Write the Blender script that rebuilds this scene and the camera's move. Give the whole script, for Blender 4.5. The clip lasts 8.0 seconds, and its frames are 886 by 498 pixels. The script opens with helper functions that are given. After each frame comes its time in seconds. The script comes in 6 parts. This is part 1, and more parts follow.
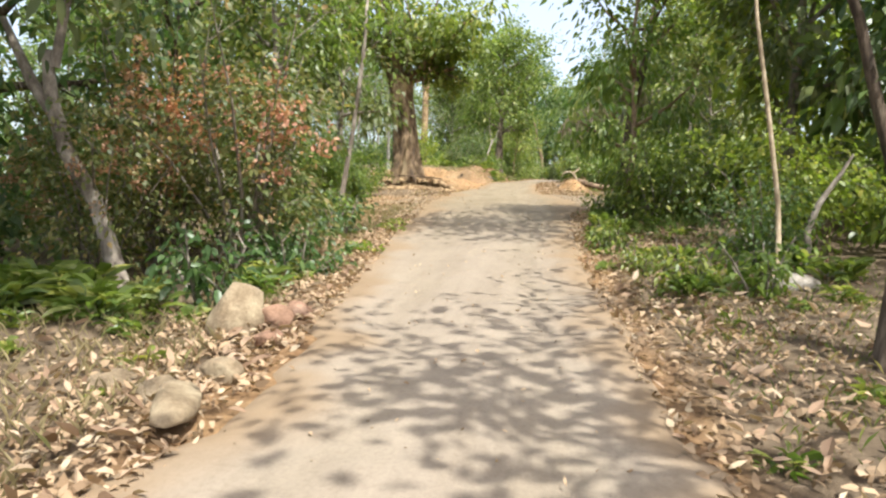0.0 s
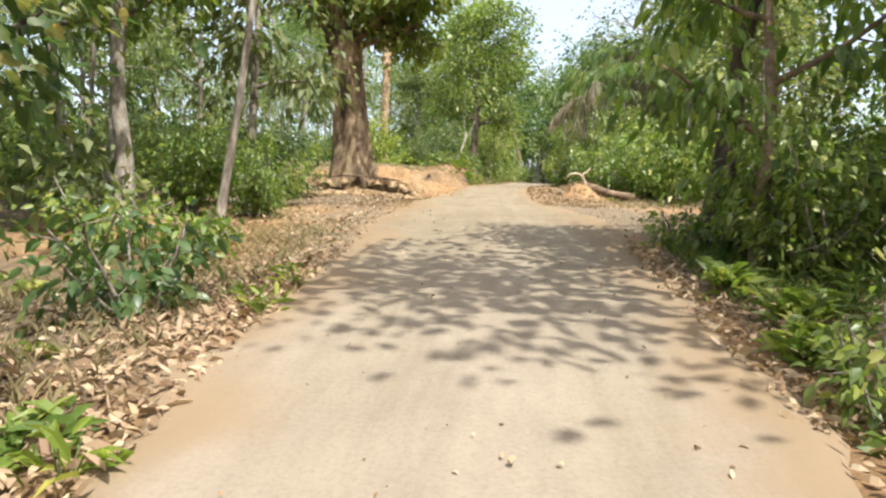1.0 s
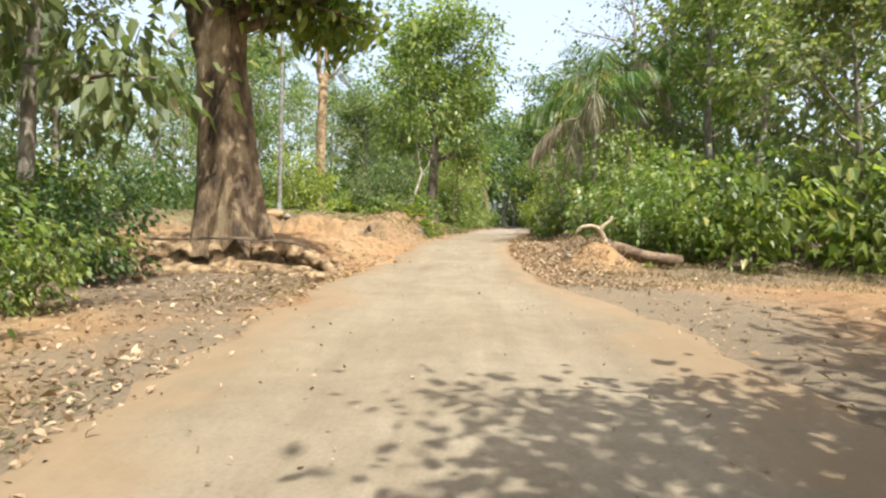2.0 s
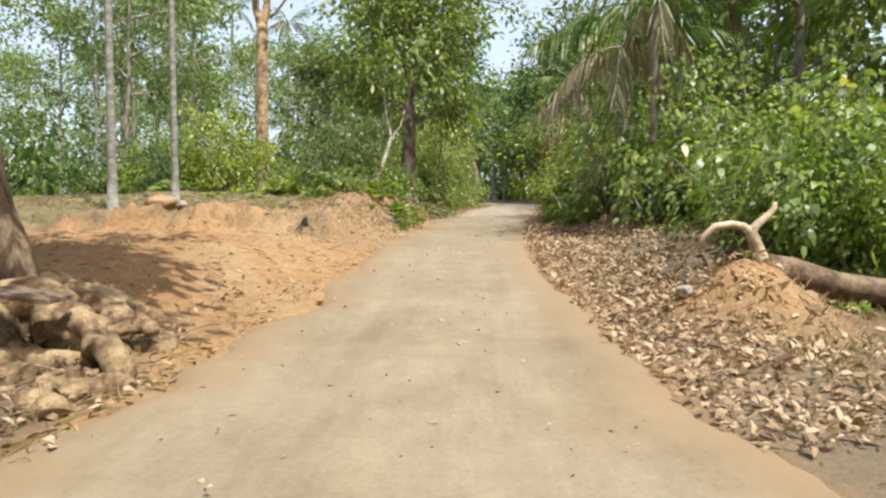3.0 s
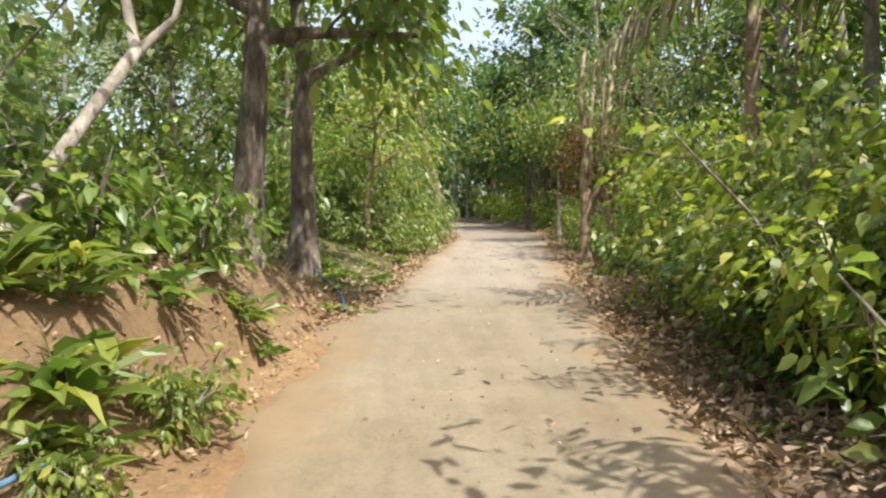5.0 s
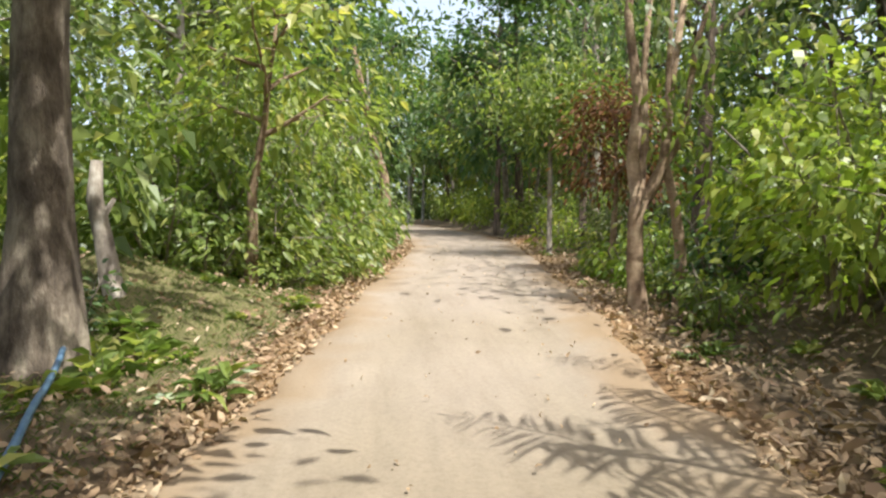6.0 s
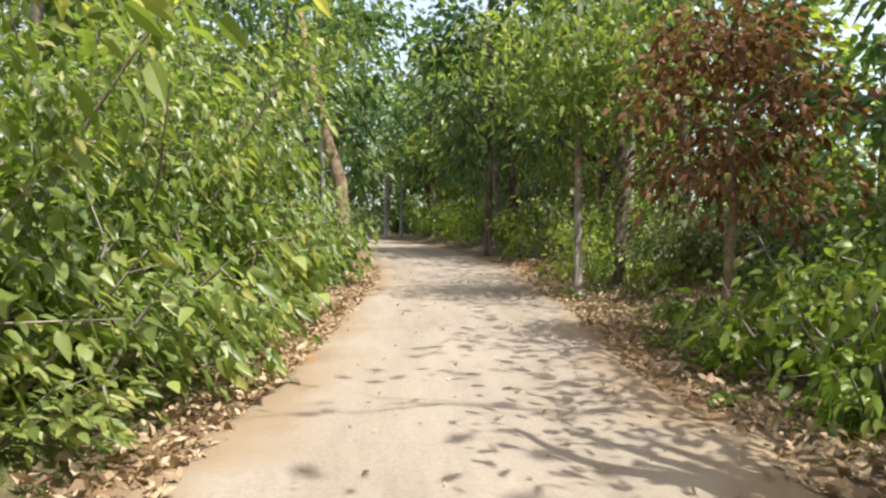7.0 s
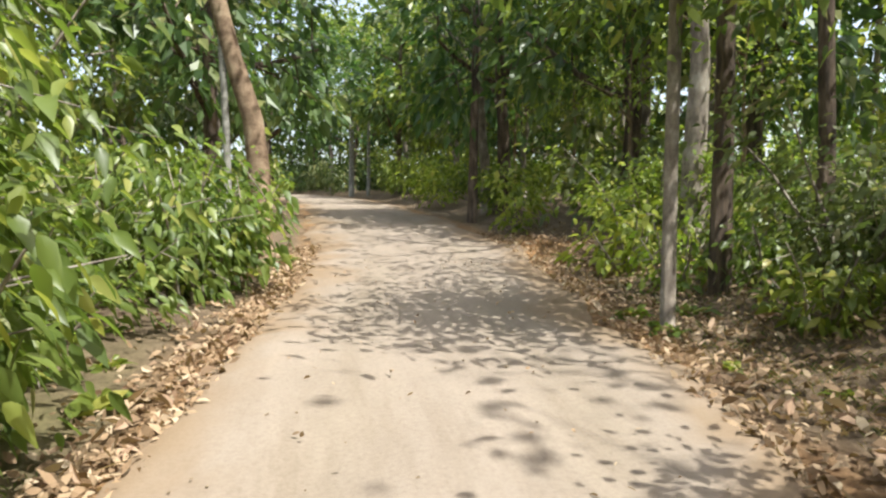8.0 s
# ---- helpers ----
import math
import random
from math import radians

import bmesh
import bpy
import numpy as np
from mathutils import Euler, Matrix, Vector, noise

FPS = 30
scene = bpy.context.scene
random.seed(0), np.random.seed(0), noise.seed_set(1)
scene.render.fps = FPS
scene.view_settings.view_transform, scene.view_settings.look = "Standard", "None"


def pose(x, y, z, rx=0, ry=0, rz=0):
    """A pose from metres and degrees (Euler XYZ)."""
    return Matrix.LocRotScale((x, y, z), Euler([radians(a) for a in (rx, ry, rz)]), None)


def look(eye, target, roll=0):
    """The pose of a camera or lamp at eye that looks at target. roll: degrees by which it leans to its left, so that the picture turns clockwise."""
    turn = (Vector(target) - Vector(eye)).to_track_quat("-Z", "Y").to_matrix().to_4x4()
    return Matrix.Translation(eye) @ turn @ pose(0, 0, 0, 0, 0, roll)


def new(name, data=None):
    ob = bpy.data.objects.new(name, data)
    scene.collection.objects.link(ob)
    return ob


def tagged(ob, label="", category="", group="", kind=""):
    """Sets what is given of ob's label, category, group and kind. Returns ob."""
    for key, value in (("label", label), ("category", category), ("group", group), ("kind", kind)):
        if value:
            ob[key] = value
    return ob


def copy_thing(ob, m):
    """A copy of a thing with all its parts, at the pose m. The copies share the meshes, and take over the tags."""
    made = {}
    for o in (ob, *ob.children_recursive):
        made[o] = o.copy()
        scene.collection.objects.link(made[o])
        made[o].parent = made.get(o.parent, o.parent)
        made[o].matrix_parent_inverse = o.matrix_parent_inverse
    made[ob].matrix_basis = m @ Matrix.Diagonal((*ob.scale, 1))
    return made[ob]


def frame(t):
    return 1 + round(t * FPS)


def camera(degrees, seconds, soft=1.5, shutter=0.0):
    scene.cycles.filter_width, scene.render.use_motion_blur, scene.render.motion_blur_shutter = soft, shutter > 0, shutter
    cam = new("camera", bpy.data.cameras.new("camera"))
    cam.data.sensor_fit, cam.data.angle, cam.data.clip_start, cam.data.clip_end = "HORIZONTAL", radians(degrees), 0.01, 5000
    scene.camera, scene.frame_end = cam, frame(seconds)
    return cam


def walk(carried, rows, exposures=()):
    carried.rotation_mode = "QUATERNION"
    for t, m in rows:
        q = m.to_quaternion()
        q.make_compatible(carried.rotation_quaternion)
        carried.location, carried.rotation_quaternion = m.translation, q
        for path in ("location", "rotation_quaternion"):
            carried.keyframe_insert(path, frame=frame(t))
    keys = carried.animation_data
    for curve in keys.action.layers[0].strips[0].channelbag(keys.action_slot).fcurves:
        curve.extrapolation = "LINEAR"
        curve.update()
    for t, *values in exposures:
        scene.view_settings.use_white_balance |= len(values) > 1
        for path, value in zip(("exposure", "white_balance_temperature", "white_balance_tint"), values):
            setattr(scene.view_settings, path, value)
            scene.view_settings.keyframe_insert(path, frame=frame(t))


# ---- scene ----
cam = camera(69.7, 8.0, soft=2.3)
PATH = [
    (0, (3.587, 2.842, 1.764), (3.278, 4.815, 1.649), 1.4),
    (0.5, (3.06, 6.437, 1.964), (2.817, 8.414, 1.787), 2.0),
    (1, (2.658, 10.034, 2.18), (2.453, 12.02, 2.072), 2.0),
    (1.5, (2.503, 13.694, 2.518), (2.36, 15.689, 2.516), 1.4),
    (1.7, (2.461, 15.144, 2.69), (2.342, 17.14, 2.721), 1.3),
    (2.8, (2.166, 22.414, 3.404), (2.115, 24.413, 3.356), -0.6),
    (3, (2.188, 23.663, 3.51), (2.138, 25.661, 3.449), -0.7),
    (3.5, (2.227, 26.839, 3.833), (2.181, 28.838, 3.802), -0.9),
    (4, (2.145, 30.028, 4.109), (2.114, 32.027, 4.08), -0.8),
    (4.5, (2.192, 32.99, 4.477), (2.208, 34.99, 4.455), -0.8),
    (4.7, (2.224, 34.27, 4.572), (2.272, 36.269, 4.54), -0.9),
    (5.8, (2.664, 40.817, 4.887), (2.864, 42.807, 4.89), 0.4),
    (6, (2.746, 41.921, 4.963), (2.979, 43.907, 4.939), 0.1),
    (6.5, (3.017, 44.377, 5.194), (3.285, 46.359, 5.17), -0.6),
    (7, (3.444, 47.043, 5.344), (3.733, 49.022, 5.356), -0.3),
    (7.5, (3.83, 49.549, 5.523), (4.165, 51.518, 5.429), 0.1),
    (8, (4.219, 52.003, 5.668), (4.588, 53.964, 5.538), -0.3),
]
walk(cam, [(t, look(eye, target, roll)) for t, eye, target, roll in PATH],
     [(0, 1.47), (1.5, 1.52), (2.8, 1.28), (3.5, 1.24), (4.4, 1.38), (4.7, 1.4), (5.8, 1.47), (8, 1.47)])

# world, sun, exposure
SUN_EL, SUN_AZ = 63.0, 138.0      # height of the sun, and its bearing clockwise from +y
world = bpy.data.worlds.new("world")
scene.world = world
world.use_nodes = True
wn = world.node_tree.nodes
sky = wn.new("ShaderNodeTexSky")
sky.sky_type = 'NISHITA'
sky.sun_disc = False
sky.sun_elevation, sky.sun_rotation = radians(SUN_EL), radians(SUN_AZ)
sky.air_density, sky.dust_density, sky.ozone_density = 1.0, 4.0, 0.4
wn["Background"].inputs["Strength"].default_value = 0.15
haze = wn.new("ShaderNodeMix")      # thin white haze over the whole sky
haze.data_type = 'RGBA'
haze.inputs[0].default_value = 0.42
haze.inputs[7].default_value = (2.9, 3.0, 3.1, 1)
world.node_tree.links.new(sky.outputs[0], haze.inputs[6])
world.node_tree.links.new(haze.outputs[2], wn["Background"].inputs["Color"])
sun = new("sun", bpy.data.lights.new("sun", 'SUN'))
sun.data.energy, sun.data.angle, sun.data.color = 2.85, radians(0.5), (0.965, 0.975, 0.915)
sdir = Vector((math.sin(radians(SUN_AZ)) * math.cos(radians(SUN_EL)), math.cos(radians(SUN_AZ)) * math.cos(radians(SUN_EL)), math.sin(radians(SUN_EL))))
sun.matrix_world = look(sdir * 60, (0, 0, 0))

rng = np.random.default_rng(7)

# ---------------------------------------------------------------- materials


def nodes_of(name, rough=0.8):
    m = bpy.data.materials.new(name)
    m.use_nodes = True
    t = m.node_tree
    b = t.nodes["Principled BSDF"]
    b.inputs["Roughness"].default_value = rough
    b.inputs["Specular IOR Level"].default_value = 0.3
    return m, t, b


def n_noise(t, scale, detail=4, rough=0.6, stretch=None, space="Object"):
    c = t.nodes.new("ShaderNodeTexCoord")
    mp = t.nodes.new("ShaderNodeMapping")
    if stretch:
        mp.inputs["Scale"].default_value = stretch
    t.links.new(c.outputs[space], mp.inputs[0])
    n = t.nodes.new("ShaderNodeTexNoise")
    n.inputs["Scale"].default_value, n.inputs["Detail"].default_value, n.inputs["Roughness"].default_value = scale, detail, rough
    t.links.new(mp.outputs[0], n.inputs["Vector"])
    return n.outputs["Fac"]


def n_ramp(t, fac, *stops):
    r = t.nodes.new("ShaderNodeValToRGB")
    e = r.color_ramp.elements
    while len(e) < len(stops):
        e.new(0.5)
    for el, (p, c) in zip(e, stops):
        el.position, el.color = p, (*c, 1)
    t.links.new(fac, r.inputs[0])
    return r.outputs[0]


def n_mix(t, fac, a, b, kind='MIX'):
    m = t.nodes.new("ShaderNodeMix")
    m.data_type, m.blend_type = 'RGBA', kind
    for v, i in ((fac, 0), (a, 6), (b, 7)):
        if hasattr(v, "links"):
            t.links.new(v, m.inputs[i])
        else:
            m.inputs[i].default_value = v if i == 0 else (*v, 1)
    return m.outputs[2]


def n_bump(t, b, height, strength=0.4, dist=0.02):
    bp = t.nodes.new("ShaderNodeBump")
    bp.inputs["Strength"].default_value, bp.inputs["Distance"].default_value = strength, dist
    t.links.new(height, bp.inputs["Height"])
    t.links.new(bp.outputs[0], b.inputs["Normal"])


def n_attr(t, name):
    a = t.nodes.new("ShaderNodeAttribute")
    a.attribute_name = name
    return a.outputs["Fac"]


def n_island(t):
    return t.nodes.new("ShaderNodeNewGeometry").outputs["Random Per Island"]


def n_object(t):
    return t.nodes.new("ShaderNodeObjectInfo").outputs["Random"]


def speckled(name, stops, scale=6.0, fine=60.0, rough=0.85, bump=0.5, dist=0.02, stretch=None):
    """A surface with broad blotches and a fine grain."""
    m, t, b = nodes_of(name, rough)
    broad, grain = n_noise(t, scale, 5, 0.65, stretch), n_noise(t, fine, 6, 0.7, stretch)
    col = n_ramp(t, broad, *[(0.5 + (p - 0.5) * 0.6, c) for p, c in stops])
    col = n_mix(t, 0.5, col, n_ramp(t, grain, (0.3, (0.35, 0.33, 0.3)), (0.7, (0.75, 0.75, 0.75))), 'OVERLAY')
    t.links.new(col, b.inputs["Base Color"])
    n_bump(t, b, grain, bump, dist)
    return m


def leaf_material(name, dark, mid, light, odd, glow=0.4, rough=0.45, tint=0.55):
    """Leaf tissue: every blade has its own tone, each plant its own tint, and light passes through."""
    m, t, b = nodes_of(name, rough)
    b.inputs["Specular IOR Level"].default_value = 0.5 if rough < 0.6 else 0.25
    col = n_ramp(t, n_island(t), (0.0, dark), (0.45, mid), (0.88, light), (1.0, odd))
    col = n_mix(t, tint, col, n_ramp(t, n_object(t), (0.0, (0.36, 0.46, 0.36)), (0.5, (0.5, 0.5, 0.5)), (1.0, (0.66, 0.58, 0.42))), 'OVERLAY')
    t.links.new(col, b.inputs["Base Color"])
    tr = t.nodes.new("ShaderNodeBsdfTranslucent")
    t.links.new(n_mix(t, 1.0, col, (1.45, 1.6, 0.9), 'MULTIPLY'), tr.inputs[0])
    mx = t.nodes.new("ShaderNodeMixShader")
    mx.inputs[0].default_value = glow
    t.links.new(b.outputs[0], mx.inputs[1])
    t.links.new(tr.outputs[0], mx.inputs[2])
    t.links.new(mx.outputs[0], t.nodes["Material Output"].inputs[0])
    return m


LEAF_FRESH = leaf_material("leaf_fresh", (0.085, 0.125, 0.03), (0.15, 0.203, 0.046), (0.24, 0.28, 0.07), (0.38, 0.36, 0.11), 0.45, 0.4)
LEAF_DARK = leaf_material("leaf_dark", (0.048, 0.086, 0.032), (0.082, 0.138, 0.046), (0.13, 0.19, 0.068), (0.25, 0.25, 0.1), 0.42, 0.38)
LEAF_YELLOW = leaf_material("leaf_yellow", (0.12, 0.165, 0.028), (0.225, 0.29, 0.05), (0.34, 0.38, 0.08), (0.4, 0.38, 0.1), 0.45, 0.4)
LEAF_DULL = leaf_material("leaf_dull", (0.075, 0.1, 0.04), (0.13, 0.16, 0.06), (0.195, 0.215, 0.092), (0.31, 0.27, 0.15), 0.42, 0.5)
LEAF_PALE = leaf_material("leaf_pale", (0.1, 0.145, 0.05), (0.17, 0.22, 0.078), (0.26, 0.3, 0.125), (0.4, 0.38, 0.2), 0.45, 0.5)
LEAF_SPRING = leaf_material("leaf_spring", (0.105, 0.148, 0.038), (0.18, 0.235, 0.062), (0.28, 0.32, 0.1), (0.39, 0.37, 0.13), 0.45, 0.4)
LEAF_RUSTY = leaf_material("leaf_rusty", (0.06, 0.088, 0.028), (0.115, 0.142, 0.045), (0.2, 0.19, 0.075), (0.33, 0.22, 0.1), 0.38)
BLOSSOM = leaf_material("blossom", (0.34, 0.16, 0.11), (0.46, 0.235, 0.165), (0.55, 0.32, 0.23), (0.42, 0.3, 0.16), 0.35, 0.7)
FROND_GREEN = leaf_material("frond_green", (0.05, 0.1, 0.02), (0.09, 0.15, 0.03), (0.16, 0.2, 0.05), (0.3, 0.26, 0.08))
FROND_DRY = leaf_material("frond_dry", (0.16, 0.12, 0.08), (0.29, 0.23, 0.16), (0.42, 0.35, 0.26), (0.5, 0.43, 0.33), 0.2, 0.8)
GRASS_DRY = leaf_material("grass_dry", (0.17, 0.138, 0.075), (0.29, 0.236, 0.135), (0.4, 0.33, 0.2), (0.22, 0.22, 0.09), 0.3, 0.7)
GRASS_GREEN = leaf_material("grass_green", (0.07, 0.12, 0.03), (0.12, 0.17, 0.04), (0.2, 0.23, 0.07), (0.34, 0.28, 0.12), 0.35, 0.6)
LITTER = leaf_material("fallen_leaf", (0.17, 0.11, 0.065), (0.32, 0.215, 0.13), (0.43, 0.31, 0.2), (0.5, 0.4, 0.28), 0.12, 0.8, 0.0)
LITTER_BIG = leaf_material("large_fallen_leaf", (0.2, 0.125, 0.08), (0.36, 0.24, 0.16), (0.47, 0.34, 0.24), (0.55, 0.44, 0.32), 0.15, 0.75, 0.0)
LEAF_BROWN = leaf_material("withered_leaf", (0.07, 0.035, 0.022), (0.15, 0.075, 0.045), (0.24, 0.12, 0.07), (0.2, 0.19, 0.07), 0.3, 0.75)

BARK_TAN = speckled("bark_tan", [(0.3, (0.07, 0.05, 0.035)), (0.48, (0.2, 0.137, 0.085)), (0.62, (0.33, 0.235, 0.145)), (0.74, (0.45, 0.345, 0.22))], 1.9, 14, 0.92, 1.0, 0.08, (1.6, 1.6, 0.6))
BARK_ROOT = speckled("bark_root", [(0.3, (0.17, 0.105, 0.058)), (0.5, (0.36, 0.245, 0.138)), (0.7, (0.5, 0.36, 0.21))], 4.5, 22, 0.92, 1.0, 0.06)
BARK_DARK = speckled("bark_dark", [(0.3, (0.055, 0.041, 0.032)), (0.55, (0.135, 0.098, 0.072)), (0.75, (0.23, 0.175, 0.13))], 3.5, 30, 0.92, 1.0, 0.03, (2.5, 2.5, 0.5))
BARK_MID = speckled("bark_mid", [(0.3, (0.085, 0.065, 0.05)), (0.52, (0.19, 0.15, 0.115)), (0.74, (0.34, 0.285, 0.22))], 3.0, 26, 0.92, 1.0, 0.04, (2.0, 2.0, 0.7))
BARK_GREY = speckled("bark_grey", [(0.3, (0.14, 0.115, 0.095)), (0.55, (0.26, 0.22, 0.18)), (0.75, (0.38, 0.34, 0.29))], 4, 40, 0.9, 0.6, 0.015, (1.5, 1.5, 0.7))
BARK_PALE = speckled("bark_pale", [(0.3, (0.15, 0.145, 0.125)), (0.55, (0.225, 0.22, 0.195)), (0.75, (0.31, 0.3, 0.27))], 5, 45, 0.85, 0.4, 0.01, (1.2, 1.2, 2.5))
BARK_PALM = speckled("bark_palm", [(0.3, (0.13, 0.085, 0.055)), (0.52, (0.25, 0.175, 0.115)), (0.75, (0.37, 0.28, 0.19))], 2.5, 30, 0.9, 0.8, 0.02, (1.2, 1.2, 1.6))
WOOD_BARE = speckled("bare_wood", [(0.3, (0.25, 0.19, 0.125)), (0.55, (0.38, 0.30, 0.2)), (0.75, (0.5, 0.41, 0.3))], 6, 50, 0.8, 0.5, 0.01)
WOOD_BOARD = speckled("weathered_board", [(0.3, (0.07, 0.05, 0.035)), (0.55, (0.16, 0.11, 0.075)), (0.75, (0.27, 0.2, 0.14))], 3, 40, 0.85, 0.7, 0.01, (0.6, 5, 5))
BARK_LOG = speckled("bark_log", [(0.3, (0.07, 0.046, 0.031)), (0.55, (0.15, 0.1, 0.064)), (0.75, (0.24, 0.17, 0.11))], 4, 30, 0.9, 0.8, 0.03, (1.5, 1, 1.5))
STONE = speckled("stone", [(0.3, (0.17, 0.125, 0.08)), (0.52, (0.255, 0.195, 0.128)), (0.72, (0.33, 0.265, 0.185))], 3.5, 34, 0.88, 0.9, 0.03)
STONE_PALE = speckled("pale_stone", [(0.3, (0.24, 0.21, 0.175)), (0.52, (0.33, 0.295, 0.255)), (0.72, (0.43, 0.395, 0.35))], 5, 40, 0.88, 0.7, 0.02)
STONE_RED = speckled("red_stone", [(0.3, (0.2, 0.115, 0.075)), (0.52, (0.31, 0.185, 0.125)), (0.72, (0.42, 0.275, 0.2))], 4, 36, 0.88, 0.9, 0.03)
STONE_TAN = speckled("tan_stone", [(0.3, (0.22, 0.16, 0.1)), (0.52, (0.32, 0.245, 0.16)), (0.72, (0.41, 0.33, 0.22))], 4, 36, 0.88, 0.9, 0.03)
EARTH = speckled("dry_earth", [(0.3, (0.21, 0.122, 0.06)), (0.52, (0.31, 0.192, 0.1)), (0.72, (0.37, 0.255, 0.15))], 4, 30, 0.95, 0.9, 0.03)
HOSE, t_, b_ = nodes_of("blue_plastic", 0.45)
t_.links.new(n_ramp(t_, n_noise(t_, 9, 4), (0.35, (0.06, 0.12, 0.21)), (0.65, (0.13, 0.21, 0.30))), b_.inputs["Base Color"])

# dry sandy track, pressed by wheels, with grit
ROAD, t_, b_ = nodes_of("sandy_track", 0.95)
broad, mid, fine = n_noise(t_, 0.5, 5, 0.6), n_noise(t_, 3.0, 6, 0.7), n_noise(t_, 34, 8, 0.75)
c_ = n_ramp(t_, broad, (0.34, (0.168, 0.131, 0.083)), (0.5, (0.206, 0.163, 0.108)), (0.66, (0.23, 0.188, 0.13)))
c_ = n_mix(t_, 0.4, c_, n_ramp(t_, mid, (0.36, (0.36, 0.35, 0.32)), (0.64, (0.62, 0.62, 0.62))), 'OVERLAY')
c_ = n_mix(t_, n_attr(t_, "pale"), c_, (0.284, 0.233, 0.19))
c_ = n_mix(t_, n_attr(t_, "rut"), c_, (0.22, 0.176, 0.12))
streak = n_noise(t_, 2.2, 6, 0.7, (1.6, 0.22, 1.0))
c_ = n_mix(t_, 0.36, c_, n_ramp(t_, streak, (0.36, (0.36, 0.34, 0.31)), (0.5, (0.5, 0.5, 0.5)), (0.66, (0.62, 0.62, 0.61))), 'OVERLAY')
c_ = n_mix(t_, 0.3, c_, n_ramp(t_, fine, (0.36, (0.3, 0.27, 0.25)), (0.5, (0.5, 0.5, 0.5)), (0.72, (0.68, 0.68, 0.68))), 'OVERLAY')
c_ = n_mix(t_, n_attr(t_, "fringe"), c_, (0.225, 0.15, 0.084))
t_.links.new(c_, b_.inputs["Base Color"])
n_bump(t_, b_, fine, 0.35, 0.02)

# ground: leaf mould, orange earth where it is bare, sand where tracks join
GROUND, t_, b_ = nodes_of("forest_ground", 0.95)
broad, mid, fine = n_noise(t_, 0.7, 6, 0.65), n_noise(t_, 4.0, 6, 0.7), n_noise(t_, 30, 8, 0.8)
mould = n_ramp(t_, mid, (0.3, (0.09, 0.062, 0.04)), (0.5, (0.17, 0.122, 0.078)), (0.7, (0.24, 0.178, 0.118)))
earth = n_ramp(t_, broad, (0.28, (0.25, 0.128, 0.056)), (0.5, (0.345, 0.2, 0.092)), (0.72, (0.375, 0.258, 0.14)))
crumbs = n_noise(t_, 9.0, 7, 0.75)
earth = n_mix(t_, 0.45, earth, n_ramp(t_, mid, (0.35, (0.33, 0.3, 0.28)), (0.65, (0.66, 0.66, 0.66))), 'OVERLAY')
earth = n_mix(t_, 0.5, earth, n_ramp(t_, crumbs, (0.34, (0.28, 0.25, 0.22)), (0.5, (0.5, 0.5, 0.5)), (0.68, (0.7, 0.7, 0.68))), 'OVERLAY')
c_ = n_mix(t_, n_attr(t_, "earth"), mould, earth)
c_ = n_mix(t_, n_attr(t_, "sand"), c_, (0.195, 0.152, 0.102))
c_ = n_mix(t_, n_attr(t_, "turf"), c_, n_ramp(t_, mid, (0.35, (0.12, 0.115, 0.045)), (0.65, (0.22, 0.19, 0.085))))
c_ = n_mix(t_, 0.45, c_, n_ramp(t_, fine, (0.34, (0.2, 0.18, 0.16)), (0.5, (0.5, 0.5, 0.5)), (0.7, (0.76, 0.76, 0.74))), 'OVERLAY')
t_.links.new(c_, b_.inputs["Base Color"])
rel = t_.nodes.new("ShaderNodeMath")
rel.operation = 'MULTIPLY_ADD'
rel.inputs[1].default_value = 1.2
t_.links.new(crumbs, rel.inputs[0])
t_.links.new(fine, rel.inputs[2])
n_bump(t_, b_, rel.outputs[0], 0.8, 0.035)

# ---------------------------------------------------------------- the lie of the land
ROAD_Y = [-60, 0, 6, 9, 13.7, 18.4, 20.5, 22.5, 25.8, 27.6, 30, 33, 36, 40, 43.5, 47, 51, 55, 60, 64, 70, 80, 88, 94, 100, 108]
ROAD_L = [2.6, 2.3, 1.96, 1.58, 0.97, 0.6, 0.35, 0.2, 0.3, 0.42, 0.7, 1.05, 1.15, 1.36, 1.67, 2.3, 2.78, 3.4, 4.0, 4.15, 4.1, 3.6, 2.6, 1.0, -2.0, -8.0]
ROAD_R = [5.2, 4.5, 4.3, 4.18, 4.13, 4.2, 4.5, 4.5, 3.7, 3.25, 3.25, 3.2, 3.45, 3.9, 4.4, 4.95, 5.6, 6.3, 7.1, 7.5, 7.7, 7.4, 6.6, 5.5, 3.5, -1.5]
RISE_Y = [-60, 2.8, 6.4, 10, 13.7, 15.1, 22.4, 26.8, 30, 33, 34.3, 40.8, 44.4, 47, 49.5, 52, 60, 70, 98, 130, 400]
RISE_Z = [-1.5, 0.46, 0.66, 0.88, 1.22, 1.39, 2.1, 2.53, 2.81, 3.14, 3.24, 3.6, 3.87, 4.04, 4.22, 4.37, 4.75, 5.25, 6.55, 7.7, 9.0]
_yy = np.arange(-60, 402, 0.5)


def _smooth(xs, ys, width):
    k = np.ones(width) / width
    v = np.interp(_yy, xs, ys)
    return np.convolve(np.pad(v, width // 2, mode="edge"), k, mode="valid")[: len(_yy)]


_zz, _ll, _rr = _smooth(RISE_Y, RISE_Z, 7), _smooth(ROAD_Y, ROAD_L, 5), _smooth(ROAD_Y, ROAD_R, 5)


def rise(y):
    return np.interp(y, _yy, _zz)


def edge_l(y):
    return np.interp(y, _yy, _ll)


def edge_r(y):
    return np.interp(y, _yy, _rr)


